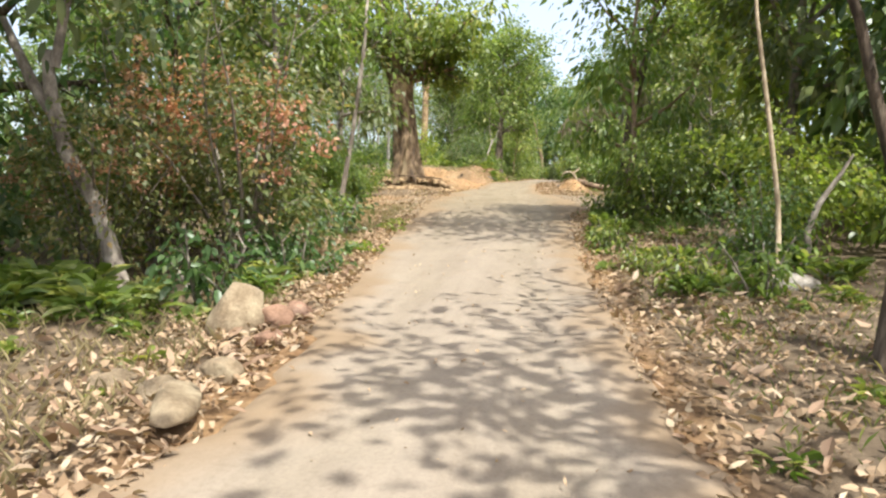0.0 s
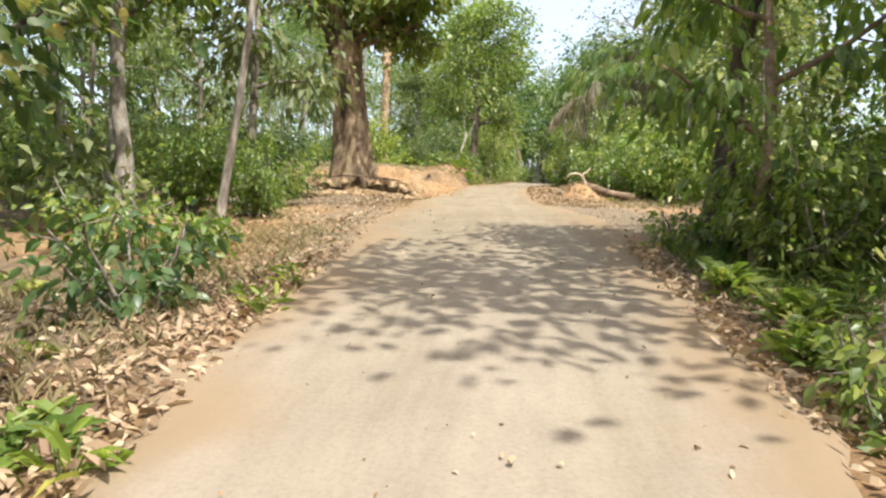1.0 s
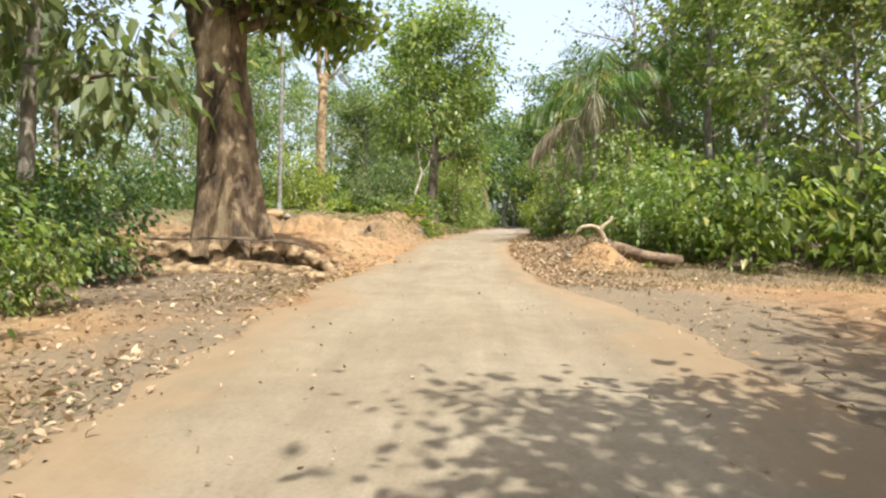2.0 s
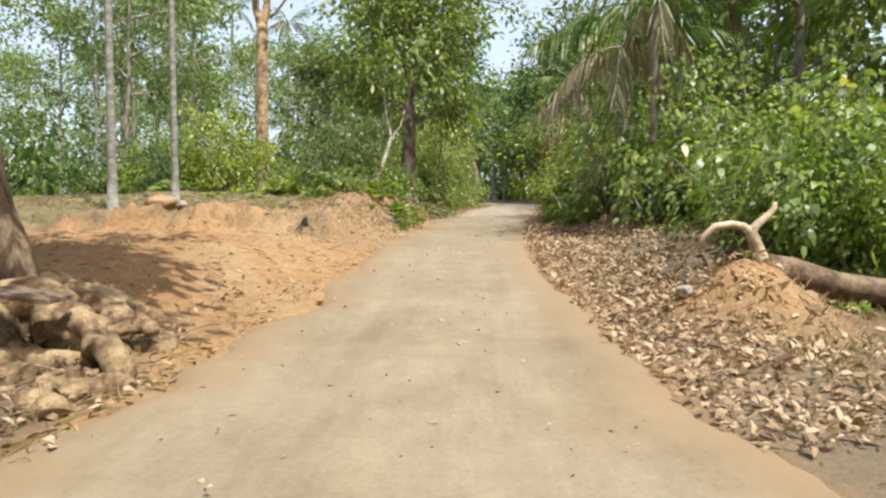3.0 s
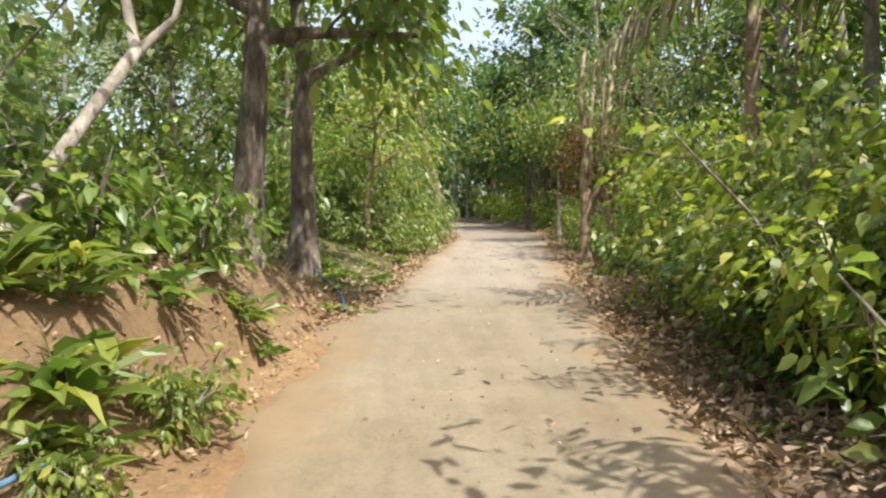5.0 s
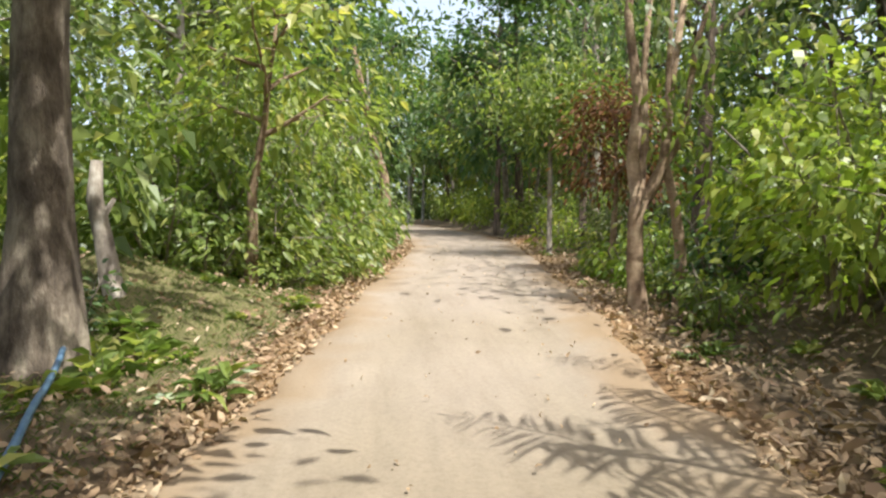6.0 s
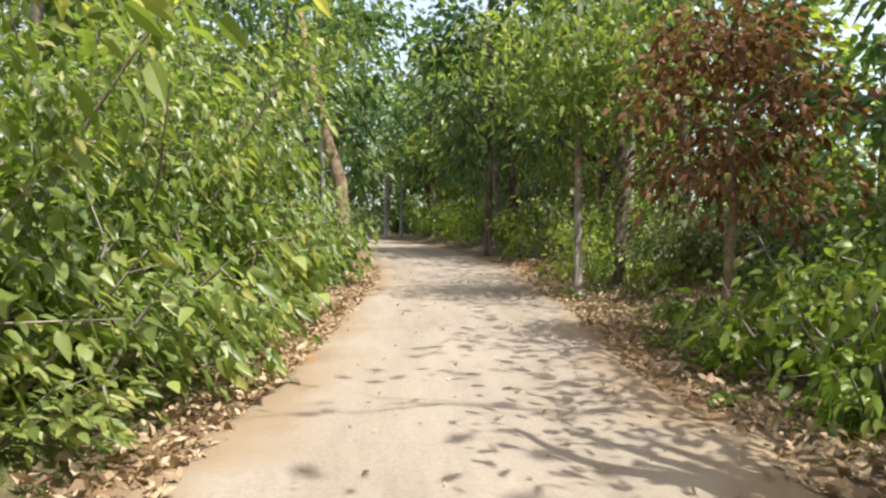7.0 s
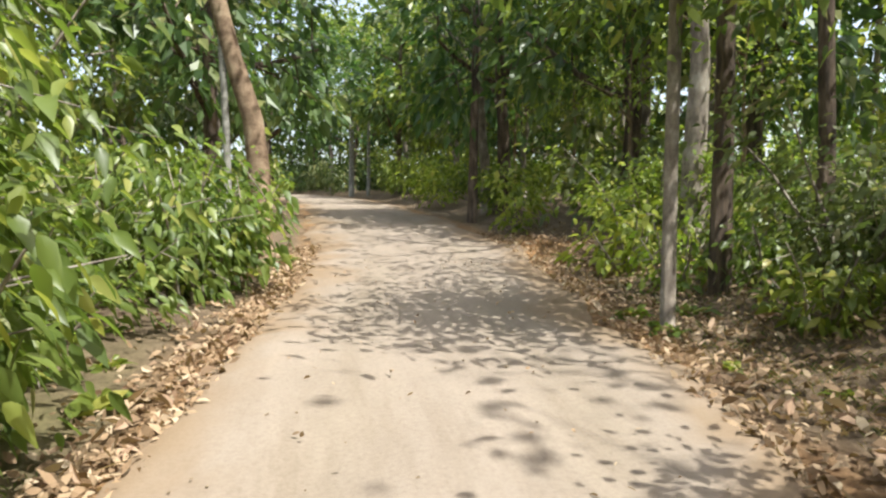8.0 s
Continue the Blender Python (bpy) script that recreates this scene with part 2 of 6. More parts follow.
def step(a, b, v):
    u = np.clip((v - a) / (b - a), 0, 1)
    return u * u * (3 - 2 * u)


_tab = np.random.default_rng(3).random((256, 256))


def rough2(x, y, scale):
    """Smooth value noise in -1..1, with features of about 1/scale metres."""
    x, y = np.asarray(x, float) * scale + 100, np.asarray(y, float) * scale + 100
    i, j = np.floor(x).astype(int), np.floor(y).astype(int)
    u, v = x - i, y - j
    u, v = u * u * (3 - 2 * u), v * v * (3 - 2 * v)
    g = lambda a, b: _tab[a % 256, b % 256]
    return 2 * ((g(i, j) * (1 - u) + g(i + 1, j) * u) * (1 - v) + (g(i, j + 1) * (1 - u) + g(i + 1, j + 1) * u) * v) - 1


def land(x, y):
    """Height of the ground beside and under the track."""
    x, y = np.asarray(x, float), np.asarray(y, float)
    dl, dr = edge_l(y) - x, x - edge_r(y)
    out = np.maximum(np.maximum(dl, dr), 0)
    h = rise(y).copy()
    # cut bank on the left, its lip crossing behind the clearing
    lip = 34.9 + 0.3 * rough2(x, 0 * x, 0.7) + 0.2 * rough2(x, 0 * x + 7, 2.3) + 0.14 * rough2(x, 0 * x + 2, 4.6) + 0.06 * rough2(x, 0 * x + 5, 9.0) - 0.12 * np.clip(x, -8, 1)
    h += (0.22 * step(29, 34, y) * (1 - 0.85 * step(42, 46.5, y)) + (0.2 * step(lip - 0.1, lip + 0.05, y) + 0.22 * step(lip + 0.1 + 0.22 * rough2(x, y, 2.4), lip + 0.3 + 0.22 * rough2(x, y, 2.4), y) + 0.3 * step(lip + 0.3, lip + 4.2, y)) * (1 - 0.97 * step(41.0, 46.3, y))) * step(0.25, 1.5 - 0.5 * step(38, 40, y) + 0.9 * step(44, 47, y), dl)
    face = step(lip - 0.5, lip, y) * (1 - step(lip + 1.4, lip + 3.4, y)) * step(0.3, 1.2, dl) * (1 - step(44, 47, y))
    h += face * (0.06 * rough2(x, y, 2.1) + 0.085 * rough2(x, y, 4.3) + 0.09 * rough2(x, y, 8.5) - 0.12 * np.clip(rough2(x, y, 5.0), 0, 1) + 0.035 * rough2(x, y, 15.0)) - 0.06 * face * np.clip(rough2(x, 0 * y + 3, 1.6), 0, 1)
    # mound under the old tree, washed out towards the track
    h += 0.52 * np.exp(-(((x + 2.6) / 2.0) ** 2 + ((y - 30.0) / 2.2) ** 2)) * step(0.5, 1.5, dl)
    # the left verge dips at first
    h -= 0.15 * step(0.2, 1.1, dl) * (1 - step(17, 22, y))
    # grassy swell behind the tree by the track
    h += 0.55 * np.exp(-((x / 1.3) ** 2 + ((y - 49.0) / 1.3) ** 2))
    # low heap at the bend
    h += 0.22 * np.exp(-(((x - 7.95) / 0.55) ** 2 + ((y - 62.6) / 0.7) ** 2))
    # right: shoulder, and the spoil heap under the fallen log
    h += (0.28 + 0.2 * step(33.5, 35.5, y) * (1 - step(47, 51, y))) * step(0.9, 2.2, dr) * step(30, 33, y)
    h += 0.5 * np.exp(-(((x - 4.68) / 0.5) ** 2 + ((y - 29.2) / 0.45) ** 2))
    h += 0.25 * step(19.5, 18.2, y) * step(1.3, 2.2, dr) * step(15.5, 17.0, y)
    h += step(0, 0.5, out) * (0.05 * rough2(x, y, 1.7) + 0.025 * rough2(x, y, 5.0)) + step(1, 4, out) * 0.1 * rough2(x, y, 0.4)
    h += 0.01 * rough2(x, y, 0.9) + 0.006 * rough2(x, y, 3.1)
    return h


def on_land(x, y):
    return float(land(np.array([x]), np.array([y]))[0])


# ---------------------------------------------------------------- mesh helpers
def make_mesh(name, verts, faces, material, smooth=True):
    verts, faces = np.asarray(verts, np.float32), np.asarray(faces, np.int32)
    n = faces.shape[1]
    me = bpy.data.meshes.new(name)
    me.vertices.add(len(verts))
    me.vertices.foreach_set("co", verts.ravel())
    me.loops.add(faces.size)
    me.loops.foreach_set("vertex_index", faces.ravel())
    me.polygons.add(len(faces))
    me.polygons.foreach_set("loop_start", np.arange(0, faces.size, n, dtype=np.int32))
    me.polygons.foreach_set("use_smooth", np.full(len(faces), smooth))
    me.update(calc_edges=True)
    me.materials.append(material)
    return me


def part_mesh(name, me, parent, label=""):
    ob = new(name, me)
    ob.parent = parent
    return tagged(ob, label)


def thing(name, label, category, group="", m=None):
    ob = tagged(new(name), label, category, group)
    ob.empty_display_size = 0.2
    if m is not None:
        ob.matrix_basis = m
    return ob


class Tubes:
    """Collects round limbs into one mesh."""

    def __init__(self):
        self.v, self.f, self.n = [], [], 0

    def add(self, pts, radii, sides=8, knobs=0.0, close=True, flat=1.0):
        pts = np.asarray(pts, float)
        radii = np.broadcast_to(radii, len(pts)).astype(float)
        tan = np.gradient(pts, axis=0)
        tan /= np.linalg.norm(tan, axis=1)[:, None] + 1e-9
        ref = np.array([0.0, 1.0, 0.0]) if abs(tan[0, 1]) < 0.8 else np.array([1.0, 0, 0])
        a = np.linspace(0, 2 * np.pi, sides, endpoint=False)
        rings = []
        for p, r, d in zip(pts, radii, tan):
            u = np.cross(d, ref)
            u /= np.linalg.norm(u) + 1e-9
            w = np.cross(d, u)
            rr = r * (1 + knobs * rng.uniform(-1, 1, sides))
            rings.append(p + (np.cos(a) * rr)[:, None] * u + (np.sin(a) * rr * flat)[:, None] * w)
        v = np.concatenate(rings)
        k = len(pts)
        i = np.arange(sides)
        for s in range(k - 1):
            q = np.stack([i + s * sides, (i + 1) % sides + s * sides, (i + 1) % sides + (s + 1) * sides, i + (s + 1) * sides], 1) + self.n
            self.f.append(q)
        self.v.append(v)
        self.n += len(v)
        if close:
            for ring, ctr in ((0, pts[0]), (k - 1, pts[-1])):
                self.v.append(ctr[None])
                c = self.n
                self.n += 1
                base = c - (len(v) + (1 if ring else 0)) + ring * sides if ring else c - len(v)
                self.f.append(np.stack([base + i, base + (i + 1) % sides, np.full(sides, c), np.full(sides, c)], 1))

    def mesh(self, name, material):
        f = np.concatenate(self.f)
        me = bpy.data.meshes.new(name)
        me.from_pydata(np.concatenate(self.v).tolist(), [], [tuple(dict.fromkeys(q)) for q in f.tolist()])
        me.polygons.foreach_set("use_smooth", np.ones(len(me.polygons), bool))
        me.materials.append(material)
        return me


def unit(v):
    return v / (np.linalg.norm(v, axis=-1, keepdims=True) + 1e-9)


def blades(P, D, size, width=0.22, fold=0.1, droop=0.18, fine=True):
    """Vertices and faces of many leaves: a folded blade with a drooping tip each."""
    n = len(P)
    size = np.broadcast_to(size, n)[:, None]
    D = unit(D)
    up = unit(np.array([0, 0, 1.0]) + 0.7 * rng.normal(size=(n, 3)))
    side = unit(np.cross(D, up))
    nor = np.cross(side, D)
    down = np.array([0, 0, -1.0])
    L = P + D * size * 0.42 - side * size * width + nor * size * fold
    R = P + D * size * 0.42 + side * size * width + nor * size * fold
    T = P + D * size + down * size * droop
    i = np.arange(n)[:, None]
    if fine == 3:
        at_ = lambda u, w, lift: P + D * size * u + side * size * width * w + nor * size * fold * lift + down * size * droop * u * u
        v = np.stack([P, at_(0.1, -0.5, 0.7), at_(0.34, -1.0, 1.0), at_(0.7, -0.66, 0.9), T, at_(0.7, 0.66, 0.9), at_(0.34, 1.0, 1.0), at_(0.1, 0.5, 0.7), at_(0.34, 0, 0), at_(0.7, 0, 0)], 1).reshape(-1, 3)
        tri = [(0, 8, 1), (1, 8, 2), (2, 8, 9), (2, 9, 3), (3, 9, 4), (0, 7, 8), (7, 6, 8), (8, 6, 9), (6, 5, 9), (9, 5, 4)]
        f = np.concatenate([i * 10 + np.array([q]) for q in tri])
    elif fine == 2:
        at_ = lambda u, w, lift: P + D * size * u + side * size * width * w + nor * size * fold * lift + down * size * droop * u * u
        v = np.stack([P, at_(0.2, -0.72, 0.8), at_(0.58, -0.86, 1.0), T, at_(0.58, 0.86, 1.0), at_(0.2, 0.72, 0.8), at_(0.2, 0, 0), at_(0.6, 0, 0)], 1).reshape(-1, 3)
        tri = [(0, 6, 1), (1, 6, 7), (1, 7, 2), (2, 7, 3), (0, 5, 6), (6, 5, 4), (6, 4, 7), (7, 4, 3)]
        f = np.concatenate([i * 8 + np.array([q]) for q in tri])
    elif fine:
        at_ = lambda u, w, lift: P + D * size * u + side * size * width * w + nor * size * fold * lift + down * size * droop * u * u
        v = np.stack([P, at_(0.24, -0.78, 1.0), at_(0.6, -0.84, 1.0), T, at_(0.6, 0.84, 1.0), at_(0.24, 0.78, 1.0)], 1).reshape(-1, 3)
        f = np.concatenate([i * 6 + np.array([q]) for q in ((0, 5, 1), (1, 5, 4), (1, 4, 2), (2, 4, 3))])
    else:
        v = np.stack([P, L, T, R], 1).reshape(-1, 3)
        f = np.concatenate([i * 4 + np.array([[0, 2, 1]]), i * 4 + np.array([[0, 3, 2]])])
    return v, f


def arc(p, d, length, n=6, bend=(0, 0, 0), wander=0.06):
    """A limb's line from p along d, bending as it goes."""
    pts, d = [np.array(p, float)], unit(np.array(d, float))
    for _ in range(n - 1):
        d = unit(d + np.array(bend) / n + wander * rng.normal(size=3))
        pts.append(pts[-1] + d * length / (n - 1))
    return np.array(pts)


def at(pts, u):
    k = u * (len(pts) - 1)
    i = min(int(k), len(pts) - 2)
    return pts[i] + (pts[i + 1] - pts[i]) * (k - i)


# ---------------------------------------------------------------- kinds of plants
def broad_tree(label, height, radius, first, spread, leaves, leaf, bark, foliage, lean=(0, 0), limbs=9, top=1.0, fine=False, group="forest trees", droop=0.25, puff=0.5):
    """A tapered, forking tree whose crown is made of many small leaves in loose clumps."""
    tree = thing("tree", label, "tree", group)
    tb = Tubes()
    n = 9
    s = np.linspace(0, 1, n)
    wob = np.cumsum(rng.normal(0, 0.05, (n, 2)), 0) * height * 0.12
    trunk = np.stack([lean[0] * s ** 1.3 * height + wob[:, 0], lean[1] * s ** 1.3 * height + wob[:, 1], s * height * 0.86 - 0.15], 1)
    trunk[0, :2] = 0
    tb.add(trunk, radius * (1 - 0.82 * s ** 0.9) + radius * 0.5 * np.exp(-s * 22), 9, 0.05)
    tips = []
    for k in range(limbs):
        u = first / height + (0.97 - first / height) * (k + rng.uniform(0, 0.7)) / limbs
        u = min(u / 0.86, 0.98)
        base = at(trunk, u)
        az = k * 2.4 + rng.uniform(-0.4, 0.4)
        prof = math.sin(math.pi * (0.22 + 0.72 * (k + 0.5) / limbs)) ** 0.7
        length = spread * prof * rng.uniform(0.75, 1.2)
        d = np.array([math.cos(az), math.sin(az), rng.uniform(0.25, 0.9) * top])
        limb = arc(base, d, length, 5, (0, 0, rng.uniform(-0.2, 0.4)))
        r0 = radius * (1 - 0.8 * u) * 0.6 + 0.012
        tb.add(limb, np.linspace(r0, r0 * 0.3, 5), 5, close=False)
        for j in range(4):
            b2 = at(limb, 0.35 + 0.18 * j)
            d2 = unit(limb[-1] - limb[0]) + 0.8 * rng.normal(size=3)
            twig = arc(b2, d2, length * rng.uniform(0.3, 0.55), 4)
            tb.add(twig[[0, 1, 3]], np.linspace(r0 * 0.35, r0 * 0.12, 3), 3, close=False)
            tips += [twig[-1], twig[2], at(limb, 0.5 + 0.16 * j)]
    tips = np.array(tips + [trunk[-1] + (0, 0, 0.2)] * 3)
    part_mesh("trunk", tb.mesh("trunk", bark), tree)
    w = rng.uniform(0.3, 1.4, len(tips))
    pick = rng.choice(len(tips), leaves, p=w / w.sum())
    off = rng.normal(size=(leaves, 3)) * np.array([puff, puff, puff * 0.7]) * rng.uniform(0.6, 1.2, len(tips))[pick][:, None]
    P = tips[pick] + off
    P[:, 2] = np.maximum(P[:, 2], first * 0.75)
    axis = np.array([trunk[-1, 0] * 0.5, trunk[-1, 1] * 0.5, height * 0.5])
    D = unit(off) * 0.7 + unit(P - axis) * 0.6 + rng.normal(size=(leaves, 3)) * 0.45 + np.array([0, 0, -0.35])
    v, f = blades(P, D, leaf * rng.uniform(0.65, 1.25, leaves), 0.31, 0.08, droop, fine)
    part_mesh("crown", make_mesh("crown", v, f, foliage, False), tree)
    return tree


COARSE = {}


def bush(label, height, spread, leaves, leaf, foliage, bark=BARK_GREY, stems=7, width=0.3, droop=0.35, fine=2, group="roadside bushes", low=0.12, name="bush", hang=0.45):
    """Arching stems from one root, leafy over most of their length."""
    b = thing(name, label, "bush", group)
    tb = Tubes()
    sites, outs = [], []
    for k in range(stems):
        az = k * 2.4 + rng.uniform(-0.5, 0.5)
        tilt = rng.uniform(0.1, 1.0) if k else 0.05
        L = height * rng.uniform(0.75, 1.15)
        d = np.array([math.cos(az) * tilt * spread / height, math.sin(az) * tilt * spread / height, 1.0])
        st = arc((0.1 * math.cos(az), 0.1 * math.sin(az), -0.1), d, L, 7, (math.cos(az) * 0.25, math.sin(az) * 0.25, -0.25))
        tb.add(st[::2], np.linspace(0.02 + height * 0.006, 0.006, 4), 4, close=False)
        for j in range(6):
            tw = arc(at(st, 0.22 + 0.13 * j), unit(st[-1] - st[0]) * 0.4 + rng.normal(size=3) * (0.9, 0.9, 0.5), height * rng.uniform(0.2, 0.38), 4, (0, 0, -0.3))
            if j % 2:
                tb.add(tw[[0, 3]], (0.009, 0.004), 3, close=False)
            sites += [tw[1], tw[2], tw[3], at(st, 0.3 + 0.14 * j)]
            outs += [unit(tw[3] - tw[0])] * 4
    part_mesh("branching_stem", tb.mesh("branching_stem", bark), b)
    sites, outs = np.array(sites), np.array(outs)
    w = rng.uniform(0.15, 1.5, len(sites)) ** 2
    pick = rng.choice(len(sites), leaves, p=w / w.sum())
    P = sites[pick] + rng.normal(size=(leaves, 3)) * (0.10 * height ** 0.5, 0.10 * height ** 0.5, 0.09 * height ** 0.5)
    # low skirts that reach the ground
    P[:, 2] = np.maximum(P[:, 2], low * rng.uniform(0.3, 1.5, leaves))
    D = outs[pick] * 0.5 + unit(P * (1, 1, 0.2)) * 0.5 + rng.normal(size=(leaves, 3)) * 0.5 + np.array([0, 0, -hang])
    ls = leaf * rng.uniform(0.55, 1.25, leaves)
    v, f = blades(P, D, ls, width, 0.07, droop, fine)
    COARSE[b] = blades(P[::7], D[::7], ls[::7] * 2.05, width, 0.07, droop, 0)
    part_mesh("foliage", make_mesh("foliage", v, f, foliage, fine > 1), b)
    return b


def herb(label, leaves, leaf, foliage, width=0.15, lift=0.9, group="undergrowth plants"):
    """A low rosette of long leaves."""
    h = thing("low_plant", label, "plant", group)
    az = np.arange(leaves) * 2.4 + rng.uniform(-0.3, 0.3, leaves)
    el = rng.uniform(0.2, 1.2, leaves) * lift
    D = np.stack([np.cos(az), np.sin(az), el], 1)
    P = np.stack([0.04 * np.cos(az), 0.04 * np.sin(az), rng.uniform(0, 0.5, leaves) * leaf], 1) + rng.normal(0, 0.25 * leaf, (leaves, 3)) * (1, 1, 0.2)
    P[:, 2] = np.abs(P[:, 2])
    v, f = blades(P, D, leaf * rng.uniform(0.6, 1.2, leaves), width, 0.06, 0.4, 2)
    part_mesh("foliage", make_mesh("foliage", v, f, foliage, False), h)
    tb = Tubes()
    for k in range(4):
        tb.add(arc((0, 0, -0.05), (math.cos(k * 1.6) * 0.4, math.sin(k * 1.6) * 0.4, 1), leaf * 0.9, 3), np.linspace(0.01, 0.004, 3), 3, close=False)
    part_mesh("stalk", tb.mesh("stalk", GREEN_STEM), h)
    return h


GREEN_STEM = speckled("green_stem", [(0.3, (0.09, 0.11, 0.04)), (0.6, (0.16, 0.18, 0.07))], 8, 50)


def frond(length, material, az, lift, sag, leaflets=30, leaflet=0.42, hang=0.5):
    """One palm leaf: an arching rib with two rows of leaflets."""
    n = 9
    d = np.array([math.cos(az), math.sin(az), lift])
    rib = arc((0, 0, 0), d, length, n, (math.cos(az) * 0.2, math.sin(az) * 0.2, -sag), 0.02)
    tb = Tubes()
    tb.add(rib, np.linspace(0.022, 0.005, n), 4, close=False)
    P, D, S = [], [], []
    for k in range(leaflets):
        u = 0.16 + 0.83 * k / leaflets
        p, t = at(rib, u), unit(at(rib, min(u + 0.05, 1)) - at(rib, u - 0.05))
        side = unit(np.cross(t, (0, 0, 1.0)))
        for s in (-1, 1):
            P.append(p)
            D.append(side * s * (1 - 0.5 * hang) + t * 0.55 + np.array([0, 0, -hang]) + rng.normal(size=3) * 0.12)
            S.append(leaflet * math.sin(math.pi * (0.15 + 0.8 * u)) * rng.uniform(0.75, 1.15))
    v, f = blades(np.array(P), np.array(D), np.array(S), 0.05, 0.015, 0.15 + 0.5 * hang)
    v2 = np.concatenate(tb.v)
    f2 = np.concatenate(tb.f)
    me = bpy.data.meshes.new("frond")
    me.from_pydata(np.concatenate([v, v2]).tolist(), [], f.tolist() + (f2 + len(v)).tolist())
    me.materials.append(material)
    return me


def palm(label, height, radius, bark, green=8, dry=4, length=1.9, lean=(0, 0), dry_material=None, m=None, hang=0.5, group="palms", leaflet=0.42):
    p = thing("palm_tree", label, "palm tree", group, m)
    s = np.linspace(0, 1, 14)
    line = np.stack([lean[0] * s ** 1.4 * height, lean[1] * s ** 1.4 * height, s * height - 0.1], 1)
    tb = Tubes()
    tb.add(line, radius * (1 - 0.25 * s) + radius * 0.35 * np.exp(-s * 12), 10, 0.04)
    part_mesh("trunk", tb.mesh("trunk", bark), p)
    if green:
        shaft = Tubes()
        shaft.add(line[-1] + np.outer(np.linspace(-0.1, 0.55, 5), (0, 0, 1)), np.array([0.9, 1.05, 0.95, 0.7, 0.3]) * radius * 0.8, 8)
        part_mesh("crownshaft", shaft.mesh("crownshaft", GREEN_STEM), p)
    for k in range(green + dry):
        old = k >= green
        me = frond(length * rng.uniform(0.85, 1.15), dry_material or FROND_DRY if old else FROND_GREEN, k * 2.4 + rng.uniform(-0.3, 0.3),
                   rng.uniform(0.0, 0.9) if old else rng.uniform(0.5, 1.6), rng.uniform(2.2, 3.4) if old else rng.uniform(0.9, 1.8), 30, leaflet, 0.95 if old else hang)
        fr = part_mesh("frond", me, p, "dry brown hanging frond" if old else "")
        fr.location = line[-1] + (0, 0, 0.3)
    return p


def stone(label, size, material, seed, category="stone", group="", name="stone", squash=(1, 1, 0.8)):
    """A lump with broken facets."""
    r = np.random.default_rng(seed)
    bm = bmesh.new()
    bmesh.ops.create_icosphere(bm, subdivisions=3, radius=1.0)
    cuts = [(unit(r.normal(size=3)), r.uniform(0.58, 0.9)) for _ in range(11)]
    for v in bm.verts:
        p = np.array(v.co)
        for nrm, d in cuts:
            over = p @ nrm - d
            if over > 0:
                p = p - nrm * over * 0.97
        p = p * (1 + 0.05 * noise.noise(Vector(p) * 2.3 + Vector((seed, 0, 0))))
        v.co = p * np.array(squash) * size
    me = bpy.data.meshes.new(name)
    bm.to_mesh(me)
    bm.free()
    me.polygons.foreach_set("use_smooth", np.ones(len(me.polygons), bool))
    me.materials.append(material)
    return tagged(new(name, me), label, category, group)


def put(ob, x, y, dz=0.0, turn=0.0, tx=0.0, ty=0.0):
    ob.matrix_basis = pose(x, y, on_land(x, y) + dz, tx, ty, turn)
    return ob


class Stock:
    """Copies of one plant: the first is the model itself."""

    def __init__(self, model):
        self.model, self.used = model, False
        leafy = [o for o in model.children if o.name.startswith(("foliage", "crown"))][0].data
        self.v, self.f = COARSE.get(model, (None, None))
        self.material = leafy.materials[0]

    def plant(self, x, y, size=1.0, turn=None, dz=-0.03, tall=1.0):
        m = pose(x, y, on_land(x, y) + dz, rng.uniform(-3, 3), rng.uniform(-3, 3), rng.uniform(0, 360) if turn is None else turn) @ Matrix.Diagonal((size, size, size * tall, 1))
        if not self.used:
            self.used = True
            self.model.matrix_basis = m
            return self.model
        ob = copy_thing(self.model, m)
        ob.matrix_basis = m
        return ob


# ---------------------------------------------------------------- ground and track
def graded(points):
    out = [points[0][0]]
    for (a, _), (b, st) in zip(points[:-1], points[1:]):
        k = max(1, round((b - a) / st))
        out += list(a + (b - a) * np.arange(1, k + 1) / k)
    return np.array(out)


gx = graded([(-1500, 0), (-400, 300), (-80, 60), (-20, 4), (-7, 0.5), (-4, 0.16), (1.2, 0.1), (9, 0.15), (14, 0.4), (30, 2.5), (80, 10), (400, 60), (1500, 300)])
gy = graded([(-1200, 0), (-200, 200), (-30, 20), (0, 1.5), (5, 0.25), (33.6, 0.2), (36.6, 0.06), (62, 0.2), (75, 0.35), (110, 1.0), (160, 10), (400, 60), (1800, 300)])
X, Y = np.meshgrid(gx, gy)
Z = land(np.clip(X, -60, 60), np.clip(Y, -60, 390))
dl_, dr_ = edge_l(Y) - X, X - edge_r(Y)
inside = np.minimum(-dl_, -dr_)
Z = Z - 0.10 * step(0.0, 0.35, inside) - 0.012
nx, ny = len(gx), len(gy)
ii = np.arange(nx * ny).reshape(ny, nx)
quads = np.stack([ii[:-1, :-1], ii[:-1, 1:], ii[1:, 1:], ii[1:, :-1]], -1).reshape(-1, 4)
gm = make_mesh("ground", np.stack([X, Y, Z], -1).reshape(-1, 3), quads, GROUND)


def attribute(me, name, values):
    me.attributes.new(name, 'FLOAT', 'POINT').data.foreach_set("value", np.clip(values, 0, 1).astype(np.float32).ravel())


